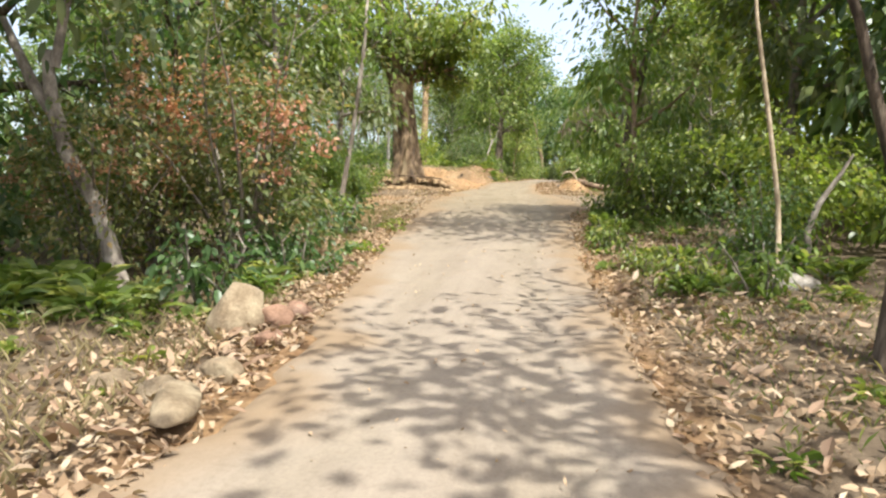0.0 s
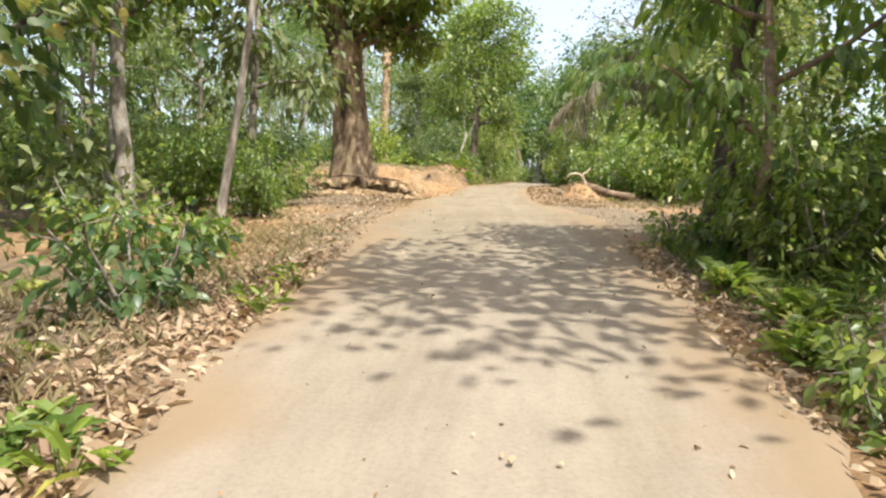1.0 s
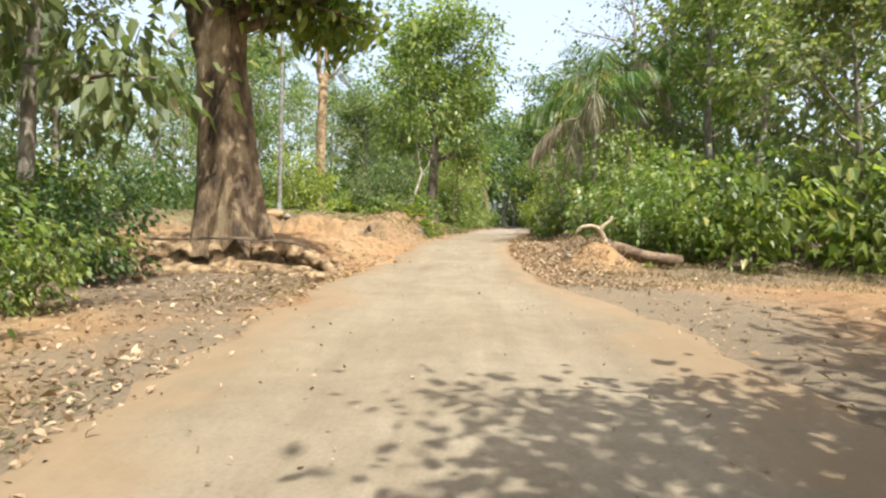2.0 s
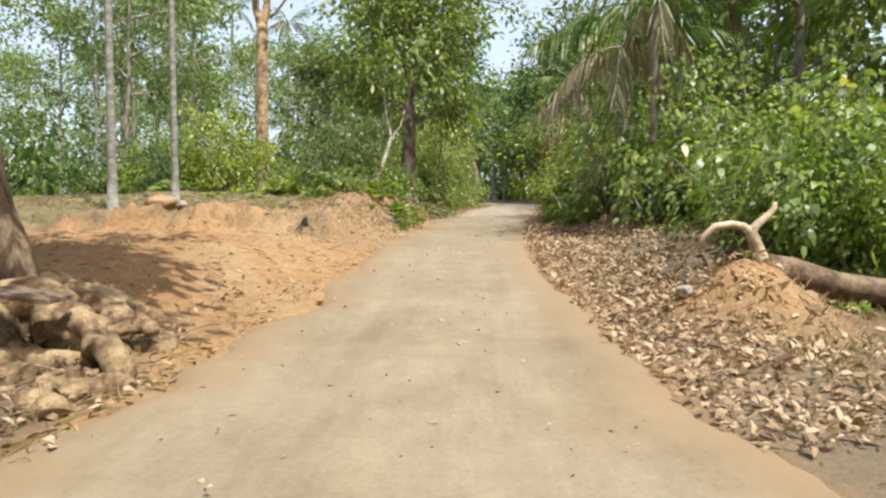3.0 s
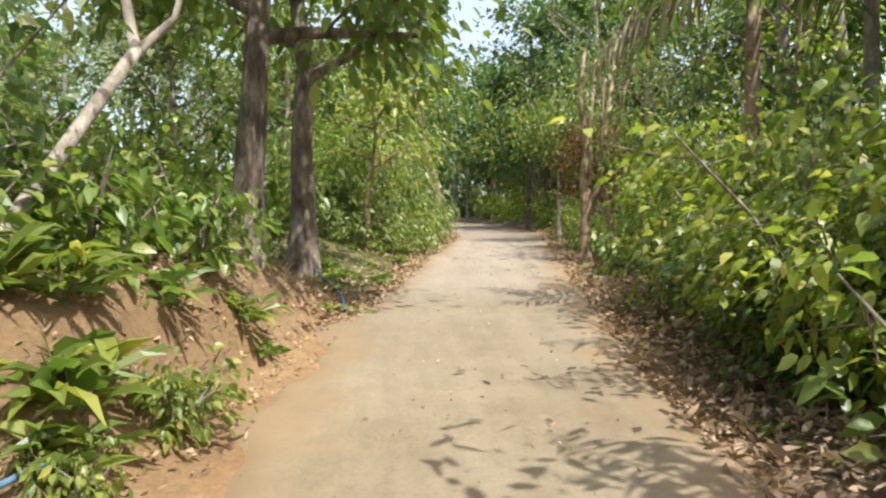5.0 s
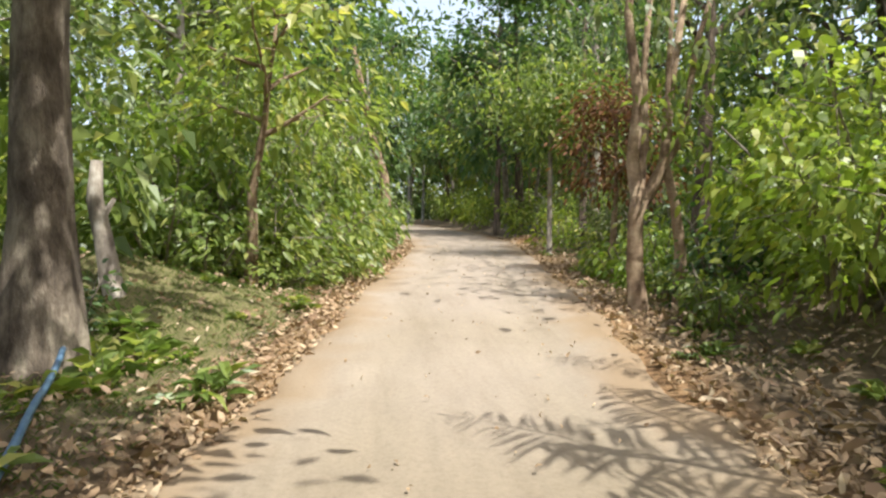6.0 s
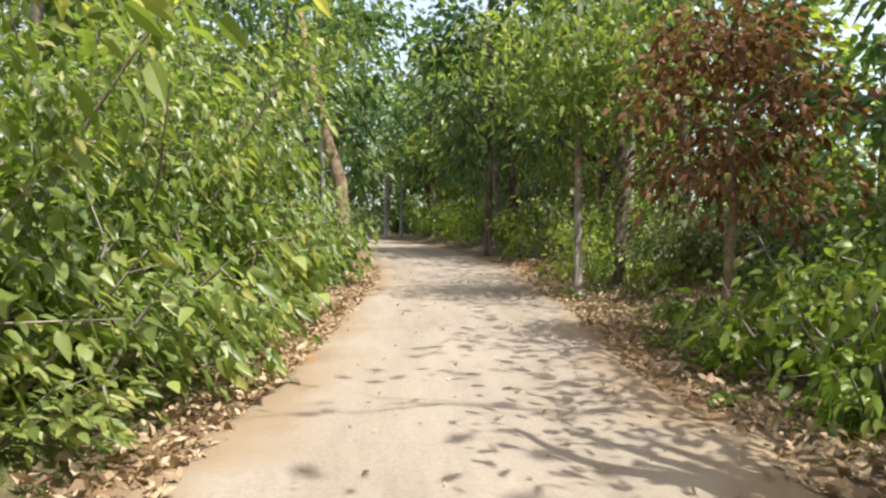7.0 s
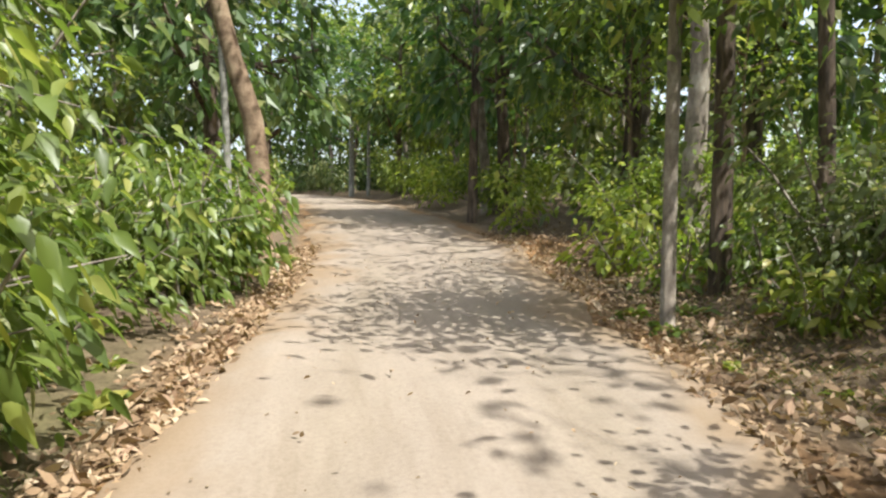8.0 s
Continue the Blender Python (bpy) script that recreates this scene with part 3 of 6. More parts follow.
wav = 0.5 * rough2(X, Y, 0.8) + 0.35 * rough2(X, Y, 2.3)
clear_l = step(27.3, 29.0, Y + wav) * (1 - step(35.2, 36.0, Y + 0.6 * wav)) * step(-10, -7, X + wav) * step(-0.2, 0.2, dl_)
bank_l = 0.9 * step(33, 35, Y + wav) * (1 - step(41, 45, Y + wav)) * step(-0.2, 0.1, dl_) * (1 - step(1.2, 2.6, dl_ + wav))
side_r = step(20.0, 21.4, Y + wav * 0.8) * (1 - step(27.0, 28.4, Y + wav * 0.8)) * step(-0.2, 0.2, dr_) * (1 - step(8, 10, dr_))
side_l = step(16.2, 18.6, Y + wav * 0.8) * (1 - step(23.4, 24.8, Y + wav * 0.8)) * step(-0.2, 0.2, dl_) * (1 - step(4.5, 6.5, dl_))
heap = np.exp(-(((X - 4.7) / 0.7) ** 2 + ((Y - 29.2) / 0.7) ** 2)) * 1.4
rim = (1 - step(0.15, 0.6, np.maximum(dl_, dr_) + 0.3 * wav)) * 0.7 + np.exp(-(((X - 7.95) / 0.7) ** 2 + ((Y - 62.6) / 0.9) ** 2))
attribute(gm, "earth", clear_l * 1.0 + bank_l + 0.75 * side_r + 0.75 * side_l + heap + rim)
attribute(gm, "sand", (side_r * (1 - step(0.8, 3.5, dr_ + wav)) + side_l * (1 - step(0.5, 2.0, dl_ + wav))) * 0.9 + 0.12 * clear_l + 0.4 * bank_l)
turf_l = step(45, 47, Y + wav) * (1 - step(55, 58, Y + wav)) * step(0.4, 0.9, dl_ + 0.4 * wav) + step(35.4, 36.2, Y + 0.6 * wav) * (1 - step(42, 46, Y)) * step(1.4, 2.4, dl_ + wav) * 0.6
attribute(gm, "turf", turf_l)
ground = tagged(new("ground", gm), "brown leaf-strewn forest floor with bare orange earth", "ground", kind="structure")

ry = graded([(-40, 0), (0, 1.0), (5, 0.25), (62, 0.16), (110, 0.4)])
ru = np.linspace(-0.12, 1.12, 34)
RU, RY = np.meshgrid(ru, ry)
wig = 0.16 * rough2(0 * RY, RY, 0.8) + 0.14 * rough2(0 * RY, RY, 2.6) + 0.08 * rough2(0 * RY, RY, 5.0)
wig2 = 0.16 * rough2(0 * RY + 9, RY, 0.8) + 0.12 * rough2(0 * RY + 9, RY, 2.6)
RXl, RXr = edge_l(RY) + wig, edge_r(RY) + wig2
RX = RXl + (RXr - RXl) * RU
rut = np.exp(-((RU - 0.27) / 0.09) ** 2) + np.exp(-((RU - 0.73) / 0.09) ** 2)
edge = np.maximum(np.maximum(-RU, RU - 1), 0)
RZ = land(RX, RY) + 0.03 - 0.02 * rut - 1.1 * edge + 0.012 * rough2(RX, RY, 6.0) + 0.015 * rough2(RX, RY, 1.5)
ii = np.arange(RU.size).reshape(RU.shape)
quads = np.stack([ii[:-1, :-1], ii[:-1, 1:], ii[1:, 1:], ii[1:, :-1]], -1).reshape(-1, 4)
rm = make_mesh("road", np.stack([RX, RY, RZ], -1).reshape(-1, 3), quads, ROAD)
attribute(rm, "pale", 0.9 * step(40, 50, RY + 2 * rough2(RX, RY, 0.5)) + 0.65 * (1 - step(10, 24, RY)))
attribute(rm, "rut", 0.45 * np.clip(rut, 0, 1) * (0.6 + 0.4 * rough2(RX, RY, 0.6)))
attribute(rm, "fringe", 0.75 * step(0.30, 0.5, np.abs(RU - 0.5) + 0.08 * rough2(RX, RY, 1.3) + 0.05 * rough2(RX, RY, 5)))
road = tagged(new("road", rm), "pale sandy dirt track pressed smooth by wheels", "dirt road", kind="structure")

# ---------------------------------------------------------------- the old tree with its bared roots
old = thing("old_tree", "huge old tree with tan flaking trunk and bared roots", "tree", m=pose(-2.1, 29.2, on_land(-2.1, 29.2)))
tb = Tubes()
s = np.linspace(0, 1, 16)
line = np.stack([0.1 - 0.46 * s ** 1.2, 0.25 * s - 0.6, s * 4.5 - 0.3], 1)
sides = 22
a = np.linspace(0, 2 * np.pi, sides, endpoint=False)
vv, ff = [], []
for k, (p, u) in enumerate(zip(line, s)):
    r = 0.42 + 0.29 * math.exp(-u * 3.2) + 0.12 * max(0, u - 0.8) / 0.2
    flute = 1 + (0.06 + 0.24 * math.exp(-u * 4.5)) * np.sin(a * 5 + 0.7 + 0.8 * u) + 0.05 * np.sin(a * 9 + 3 * u) + 0.03 * rng.uniform(-1, 1, sides)
    vv.append(np.stack([p[0] + np.cos(a) * r * flute, p[1] + np.sin(a) * r * flute, np.full(sides, p[2])], 1))
i = np.arange(sides)
for k in range(len(s) - 1):
    ff.append(np.stack([i + k * sides, (i + 1) % sides + k * sides, (i + 1) % sides + (k + 1) * sides, i + (k + 1) * sides], 1))
part_mesh("trunk", make_mesh("trunk", np.concatenate(vv), np.concatenate(ff), BARK_TAN), old)
tops = []
for d, L, r in (((-0.75, 0.1, 1.0), 4.2, 0.34), ((0.55, 0.35, 1.15), 3.6, 0.26), ((-0.1, 0.8, 1.1), 3.8, 0.26), ((-0.2, -0.5, 1.3), 3.4, 0.22), ((0.75, -0.1, 0.45), 2.4, 0.15), ((1.0, -0.15, 0.12), 2.6, 0.13), ((1.0, -0.4, 0.5), 4.0, 0.14)):
    lt = Tubes()
    limb = arc(line[-1] - (0.08 * d[0], 0, 0.35), d, L, 8, (0, 0, 0.2), 0.07)
    lt.add(limb, np.linspace(r, r * 0.4, 8), 10, 0.06)
    for j in range(6):
        tw = arc(at(limb, 0.35 + 0.11 * j), unit(limb[-1] - limb[0]) + 0.9 * rng.normal(size=3), L * rng.uniform(0.35, 0.6), 5, (0, 0, -0.15))
        lt.add(tw, np.linspace(r * 0.3, r * 0.08, 5), 5)
        tops += [tw[-1], tw[3], tw[2]]
    part_mesh("limb", lt.mesh("limb", BARK_TAN), old)
hang = arc(line[-1] + (0.5, -0.1, 0.2), (1.0, -0.1, 0.1), 2.2, 9, (0, 0, -0.5), 0.05)
tops = np.array(tops)
n = 6200
pick = rng.integers(0, len(tops), n)
off = rng.normal(size=(n, 3)) * (0.42, 0.42, 0.34)
P = tops[pick] + off
low = P[:, 2] < 4.7
P[low, 2] = rng.uniform(4.7, 6.2, low.sum())
n2 = 900
P[:n2] = hang[rng.integers(2, 9, n2)] + rng.normal(size=(n2, 3)) * (0.4, 0.35, 0.28)
v, f = blades(P, unit(off) + rng.normal(size=(n, 3)) * 0.4 + np.array([0, 0, -0.5]), 0.24 * rng.uniform(0.6, 1.3, n), 0.28, 0.07, 0.3)
part_mesh("crown", make_mesh("crown", v, f, LEAF_FRESH, False), old, "broad green leaves")
# roots: thick folds that leave the trunk's foot, drop over the washed-out edge and creep along the ground
base_z = on_land(-2.1, 29.2)


def root(pts, r0, r1, n=11):
    """A knobbly root along a bent line, resting on the ground where it is low."""
    pts, k = np.array(pts, float), np.linspace(0, 1, n)
    u = np.linspace(0, 1, len(pts))
    line_ = np.stack([np.interp(k, u, pts[:, j]) for j in range(3)], 1) + rng.normal(size=(n, 3)) * 0.035
    line_[0], line_[-1] = pts[0], pts[-1]
    for p in line_:
        p[2] = max(p[2], on_land(old.location.x + p[0], old.location.y + p[1]) - base_z - 0.1 * r0)
    swell = 1 + 0.25 * rng.uniform(-1, 1, n)
    lt = Tubes()
    lt.add(line_, np.linspace(r0, r1, n) * swell, 14, 0.1)
    part_mesh("root", lt.mesh("root", BARK_ROOT), old)


# props that stand under the foot of the trunk, where the soil is gone
for xa, ya, xb, yb, r in ((-1.35, -0.75, -1.75, -1.25, 0.15), (-0.95, -0.85, -1.15, -1.5, 0.16), (-0.45, -0.95, -0.65, -1.75, 0.19), (0.0, -0.95, 0.15, -1.75, 0.14), (0.3, -0.9, 0.42, -1.45, 0.2),
                          (0.7, -0.8, 1.0, -1.35, 0.17), (0.98, -0.6, 1.4, -1.05, 0.14), (1.2, -0.35, 1.6, -0.7, 0.11), (1.1, 0.1, 1.5, -0.1, 0.09), (0.55, -0.8, 0.4, -1.9, 0.1)):
    xm, ym = 0.45 * xa + 0.55 * xb, 0.5 * ya + 0.5 * yb
    root([(xa * 0.55, ya * 0.55, 0.0), (xa, ya, -0.14), (xm, ym, -0.26), (xb, yb, -0.62)], r, r * 0.62)
    root([(xm, ym, -0.24), (xb + 0.22, ym - 0.15, -0.45), (xb + 0.5, yb - 0.05, -0.66)], r * 0.55, r * 0.35, 8)
# runners along the ground
for pts, r in (([(-1.9, -1.5, -0.5), (-1.1, -1.75, -0.5), (-0.4, -1.9, -0.55), (0.35, -1.8, -0.6)], 0.13), ([(-0.6, -2.05, -0.55), (0.1, -2.1, -0.6), (0.8, -1.95, -0.6), (1.35, -1.6, -0.6)], 0.1), ([(0.1, -1.55, -0.5), (0.8, -1.45, -0.55), (1.5, -1.35, -0.6), (2.05, -1.3, -0.6)], 0.1),
               ([(0.8, -1.0, -0.4), (1.4, -0.9, -0.5), (2.2, -0.95, -0.55)], 0.11), ([(-2.4, -1.1, -0.3), (-1.7, -1.6, -0.5), (-1.5, -2.2, -0.6)], 0.12), ([(-1.1, -1.6, -0.5), (-0.9, -2.2, -0.6), (-0.5, -2.6, -0.62)], 0.09)):
    root(pts, r, r * 0.6)
for pts, r in (([(1.5, -0.95, -0.22), (1.8, -1.25, -0.3), (2.05, -1.55, -0.45), (2.3, -1.82, -0.62)], 0.095), ([(1.7, -1.1, -0.3), (2.1, -1.02, -0.33)], 0.055), ([(0.85, -0.7, -0.14), (1.3, -0.98, -0.2), (1.5, -1.15, -0.5)], 0.2), ([(1.1, -0.5, -0.12), (1.55, -0.65, -0.22), (1.85, -0.85, -0.5)], 0.13),
               ([(1.9, -2.1, -0.6), (2.1, -2.2, -0.6)], 0.1), ([(1.75, -1.7, -0.58), (1.95, -1.6, -0.58)], 0.09), ([(2.0, -1.95, -0.6), (2.15, -1.6, -0.6)], 0.07), ([(1.35, -1.65, -0.55), (1.6, -1.6, -0.58)], 0.1), ([(1.5, -2.0, -0.6), (1.85, -1.9, -0.6)], 0.06)):
    root(pts, r, r * 0.8, 9)
root([(0.75, -0.95, -0.22), (1.0, -1.1, -0.32), (1.1, -1.25, -0.48)], 0.21, 0.2, 6)

# board laid on the roots as a seat
bench = thing("plank_seat", "dark weathered board lying on the tree roots", "plank", m=pose(-1.65, 27.72, base_z + 0.02, 1.5, 1.0, 3))
for k, (x0, x1, y0, dz) in enumerate(((-1.45, 0.35, 0, 0), (0.32, 1.2, 0.03, -0.03))):
    bm = bmesh.new()
    bmesh.ops.create_cube(bm, size=1.0)
    bmesh.ops.subdivide_edges(bm, edges=[e for e in bm.edges if abs(e.verts[0].co.x - e.verts[1].co.x) > 0.5], cuts=10)
    for q in bm.verts:
        u = q.co.x
        q.co = Vector((x0 + (x1 - x0) * (u + 0.5), y0 + q.co.y * 0.32 + 0.012 * math.sin(u * 9 + k), dz + q.co.z * 0.035 + 0.025 * math.sin(u * 5 + 2 * k) + 0.008 * math.sin(u * 23)))
    bmesh.ops.bevel(bm, geom=bm.edges[:], offset=0.005, segments=1, affect='EDGES')
    me = bpy.data.meshes.new("board")
    bm.to_mesh(me)
    bm.free()
    me.materials.append(WOOD_BOARD)
    part_mesh("board", me, bench)

# ---------------------------------------------------------------- fallen log with its bleached fork
log = thing("fallen_log", "fallen brown log with a bleached curving branch", "log", m=pose(4.75, 29.3, on_land(4.75, 29.3) - 0.1))
lt = Tubes()
lt.add([(-0.3, -0.05, -0.22), (-0.12, 0.0, -0.02), (0.1, 0.02, 0.04), (0.4, 0.06, -0.02), (0.8, 0.12, -0.14), (1.2, 0.15, -0.2), (1.55, 0.18, -0.22)], [0.07, 0.11, 0.125, 0.125, 0.12, 0.12, 0.11], 12, 0.1)
part_mesh("trunk", lt.mesh("trunk", BARK_LOG), log)
lt = Tubes()
lt.add([(0.08, 0.0, 0.1), (0.02, -0.02, 0.25), (-0.02, -0.03, 0.36), (0.04, -0.03, 0.42), (0.13, -0.02, 0.49), (0.2, 0.0, 0.56), (0.2, 0.0, 0.61)], [0.07, 0.055, 0.05, 0.036, 0.03, 0.025, 0.017], 9, 0.06)
part_mesh("branch", lt.mesh("branch", WOOD_BARE), log, "bleached forked branch")
lt = Tubes()
lt.add([(-0.01, -0.03, 0.34), (-0.1, -0.05, 0.40), (-0.22, -0.08, 0.42), (-0.36, -0.1, 0.40), (-0.45, -0.1, 0.32), (-0.5, -0.1, 0.2)], [0.042, 0.036, 0.033, 0.03, 0.025, 0.015], 9, 0.06)
part_mesh("branch", lt.mesh("branch", WOOD_BARE), log, "bleached arching branch")

rng = np.random.default_rng(21)
# ---------------------------------------------------------------- single trees and stems
def bare_stem(label, pts, radii, bark, name="sapling", category="sapling", forks=()):
    x, y, z = pts[0]
    ob = thing(name, label, category, m=pose(x, y, z))
    tb = Tubes()
    tb.add(np.array(pts) - np.array(pts[0]) - (0, 0, 0), radii, 9, 0.05)
    part_mesh("trunk", tb.mesh("trunk", bark), ob)
    for line_, rad in forks:
        fk = Tubes()
        fk.add(np.array(line_) - np.array(pts[0]), rad, 7, 0.05)
        part_mesh("branch", fk.mesh("branch", bark), ob)
    return ob


def sprig(ob, centre, n, spread, leaf, foliage):
    """Leaves on a stem."""
    P = np.array(centre) - np.array(ob.location) + rng.normal(size=(n, 3)) * spread
    D = rng.normal(size=(n, 3)) * 0.7 + np.array([0, 0, -0.5])
    v, f = blades(P, D, leaf * rng.uniform(0.6, 1.3, n), 0.22, 0.07, 0.3)
    part_mesh("foliage", make_mesh("foliage", v, f, foliage, False), ob)


def ground_at(x, y, dz=-0.05):
    return (x, y, on_land(x, y) + dz)


sap = bare_stem("slender grey sapling leaning over dry leaves", [ground_at(-2.0, 19.8), (-1.86, 19.75, 2.5), (-1.6, 19.7, 4.0), (-1.35, 19.7, 6.0), (-1.2, 19.7, 8.5)], [0.085, 0.07, 0.06, 0.055, 0.03], BARK_GREY)
sprig(sap, (-1.3, 19.7, 7.2), 500, (0.7, 0.7, 1.0), 0.2, LEAF_FRESH)
lean = bare_stem("forked grey tree leaning into the thicket", [ground_at(-1.35, 9.75), (-1.7, 9.75, 1.75), (-2.12, 9.75, 2.4), (-2.35, 9.8, 3.0), (-2.4, 9.8, 3.6)], [0.11, 0.1, 0.09, 0.085, 0.06], BARK_GREY,
                 "leaning_tree", "tree", [([(-2.2, 9.78, 2.7), (-2.6, 9.8, 3.2), (-3.0, 9.8, 4.0)], [0.08, 0.07, 0.04]), ([(-2.3, 9.8, 3.4), (-2.15, 9.8, 4.1), (-1.9, 9.8, 5.0)], [0.06, 0.055, 0.03])])
sprig(lean, (-2.4, 9.8, 4.6), 450, (0.8, 0.8, 0.6), 0.2, LEAF_DULL)
bare_stem("thin pale dead stem among bushes", [ground_at(6.45, 11.1), (6.38, 11.1, 2.0), (6.25, 11.12, 2.9), (6.05, 11.15, 4.2), (5.95, 11.2, 5.4)], [0.035, 0.03, 0.028, 0.022, 0.012], WOOD_BARE)
bare_stem("curved grey branch standing in the undergrowth", [ground_at(7.3, 12.4), (7.22, 12.4, 1.6), (7.35, 12.4, 2.0), (7.6, 12.4, 2.4), (7.8, 12.5, 2.7)], [0.05, 0.045, 0.04, 0.03, 0.015], BARK_GREY)
white = bare_stem("pale leaning tree with a forked top", [ground_at(0.05, 39.3), (0.17, 39.6, 4.75), (0.32, 40.15, 5.45), (0.444, 40.63, 6.03)], [0.06, 0.052, 0.047, 0.042], BARK_GREY,
                  "leaning_tree", "tree", [([(0.43, 40.6, 5.98), (0.3, 40.7, 6.5), (0.24, 40.7, 7.1), (0.3, 40.7, 8.0)], [0.04, 0.032, 0.027, 0.018]), ([(0.43, 40.6, 5.98), (0.66, 40.7, 6.25), (0.78, 40.7, 6.7)], [0.035, 0.026, 0.015])])
sprig(white, (0.4, 40.8, 8.0), 300, (0.6, 0.5, 0.5), 0.2, LEAF_FRESH)
ls_ = bare_stem("grey stem leaning out of the bushes", [ground_at(5.42, 37.3), (5.2, 37.3, 4.75), (5.04, 37.3, 5.15), (4.86, 37.35, 5.9), (4.8, 37.4, 6.6), (4.8, 37.4, 7.8)], [0.055, 0.05, 0.046, 0.042, 0.04, 0.03], BARK_GREY)
sprig(ls_, (4.8, 37.4, 7.7), 200, (0.5, 0.5, 0.4), 0.17, LEAF_DULL)
leantree = bare_stem("brown tree bending over the bend of the track", [ground_at(3.3, 61.9), (3.3, 61.9, 6.2), (3.22, 61.9, 7.0), (2.95, 61.9, 7.9), (2.7, 61.9, 9.0), (2.3, 62, 11)], [0.19, 0.17, 0.155, 0.14, 0.12, 0.07], BARK_PALM, "leaning_tree", "tree")
sprig(leantree, (2.3, 62, 10.8), 1200, (1.4, 1.4, 1.0), 0.2, LEAF_DARK)
slim = bare_stem("slim pale tree beside the bent tree", [ground_at(2.85, 61.9), (2.84, 61.9, 6.8), (2.78, 61.9, 9.0), (2.7, 62, 10.5)], [0.06, 0.055, 0.05, 0.03], BARK_PALE)
sprig(slim, (2.7, 62, 10.4), 400, (0.8, 0.8, 0.6), 0.2, LEAF_FRESH)
rp = bare_stem("straight pale slender trunk at the track's edge", [ground_at(7.1, 56.95), (7.11, 56.95, 6.0), (7.13, 56.95, 7.4), (7.16, 56.95, 9.4)], [0.065, 0.058, 0.055, 0.04], BARK_GREY)
sprig(rp, (7.3, 56.6, 8.3), 4200, (0.9, 0.75, 0.5), 0.155, LEAF_FRESH)
for x, y, r, lx in ((8.3, 58.0, 0.1, 0.05), (9.65, 58.1, 0.09, -0.06), (8.35, 69.5, 0.13, 0.1)):
    z = on_land(x, y)
    up = bare_stem("straight dark trunk in shady undergrowth", [ground_at(x, y), (x + lx * 0.3, y, z + 1.5), (x + lx, y + 0.05, z + 3.4), (x + lx * 1.5, y + 0.1, z + 6.0)], [r * 1.25, r, r * 0.9, r * 0.6], BARK_DARK, "tree", "tree")
    sprig(up, (x + lx, y, z + 5.6), 900, (1.0, 1.0, 0.7), 0.17, LEAF_DARK)
# many-stemmed tree at the verge, hung with creepers
x, y = 5.8, 48.85
z = on_land(x, y)
multi = bare_stem("brown tree forking low into many upright limbs", [ground_at(x, y), (x - 0.05, y, z + 0.5), (x - 0.02, y + 0.05, z + 1.05), (x + 0.02, y + 0.05, z + 1.4)], [0.125, 0.095, 0.09, 0.085], BARK_PALM, "tree", "tree", [
    ([(x, y + 0.05, z + 1.3), (x - 0.04, y + 0.1, z + 1.7), (x + 0.03, y + 0.1, z + 2.4), (x - 0.1, y + 0.1, z + 3.4), (x + 0.05, y + 0.2, z + 4.4)], [0.085, 0.075, 0.065, 0.05, 0.03]),
    ([(x, y + 0.05, z + 1.15), (x + 0.17, y + 0.05, z + 1.4), (x + 0.3, y, z + 1.7), (x + 0.36, y, z + 2.5), (x + 0.6, y, z + 4.0)], [0.085, 0.08, 0.07, 0.055, 0.03]),
    ([(x + 0.02, y + 0.05, z + 1.35), (x + 0.12, y + 0.12, z + 1.9), (x + 0.14, y + 0.2, z + 2.8), (x + 0.3, y + 0.3, z + 4.2)], [0.06, 0.05, 0.042, 0.025]),
    ([(x + 0.24, y + 0.03, z + 1.55), (x + 0.5, y - 0.05, z + 2.0), (x + 0.62, y - 0.1, z + 3.0), (x + 1.0, y - 0.1, z + 4.2)], [0.055, 0.045, 0.035, 0.02]),
    ([(x + 0.33, y, z + 2.1), (x + 0.28, y - 0.12, z + 2.7), (x + 0.34, y - 0.15, z + 3.8)], [0.035, 0.03, 0.02]),
    ([(x + 0.45, y - 0.05, z - 0.05), (x + 0.5, y, z + 0.7), (x + 0.42, y, z + 1.25), (x + 0.3, y, z + 1.72)], [0.085, 0.07, 0.06, 0.05])])
sprig(multi, (x + 1.15, y + 0.2, z + 3.7), 1000, (0.75, 0.8, 0.5), 0.14, LEAF_DULL)
sprig(multi, (x + 0.45, y - 0.1, z + 2.3), 260, (0.22, 0.2, 0.4), 0.13, LEAF_FRESH)
vine = bare_stem("thin pale creeper stem hanging before leaves", [ground_at(0.78, 52.85), (0.8, 52.85, 5.2), (0.76, 52.85, 6.0), (0.8, 52.9, 6.9)], [0.022, 0.02, 0.02, 0.015], BARK_PALE, "creeper", "creeper")
sprig(vine, (0.8, 52.9, 6.8), 120, (0.3, 0.3, 0.2), 0.15, LEAF_FRESH)
st = bare_stem("short crooked dead trunk in grass", [ground_at(0.42, 48.1), (0.32, 48.1, 5.0), (0.25, 48.1, 5.35), (0.26, 48.12, 5.7)], [0.1, 0.085, 0.075, 0.05], BARK_GREY, "tree_stump", "stump", [([(0.3, 48.1, 5.15), (0.42, 48.1, 5.35)], [0.04, 0.02])])
po = bare_stem("thin pale trunk rising out of bushes", [ground_at(-0.95, 50.2), (-0.93, 50.2, 7.2), (-0.9, 50.25, 9.6)], [0.055, 0.045, 0.03], BARK_PALE)
sprig(po, (-0.9, 50.3, 9.4), 350, (0.8, 0.8, 0.6), 0.2, LEAF_FRESH)
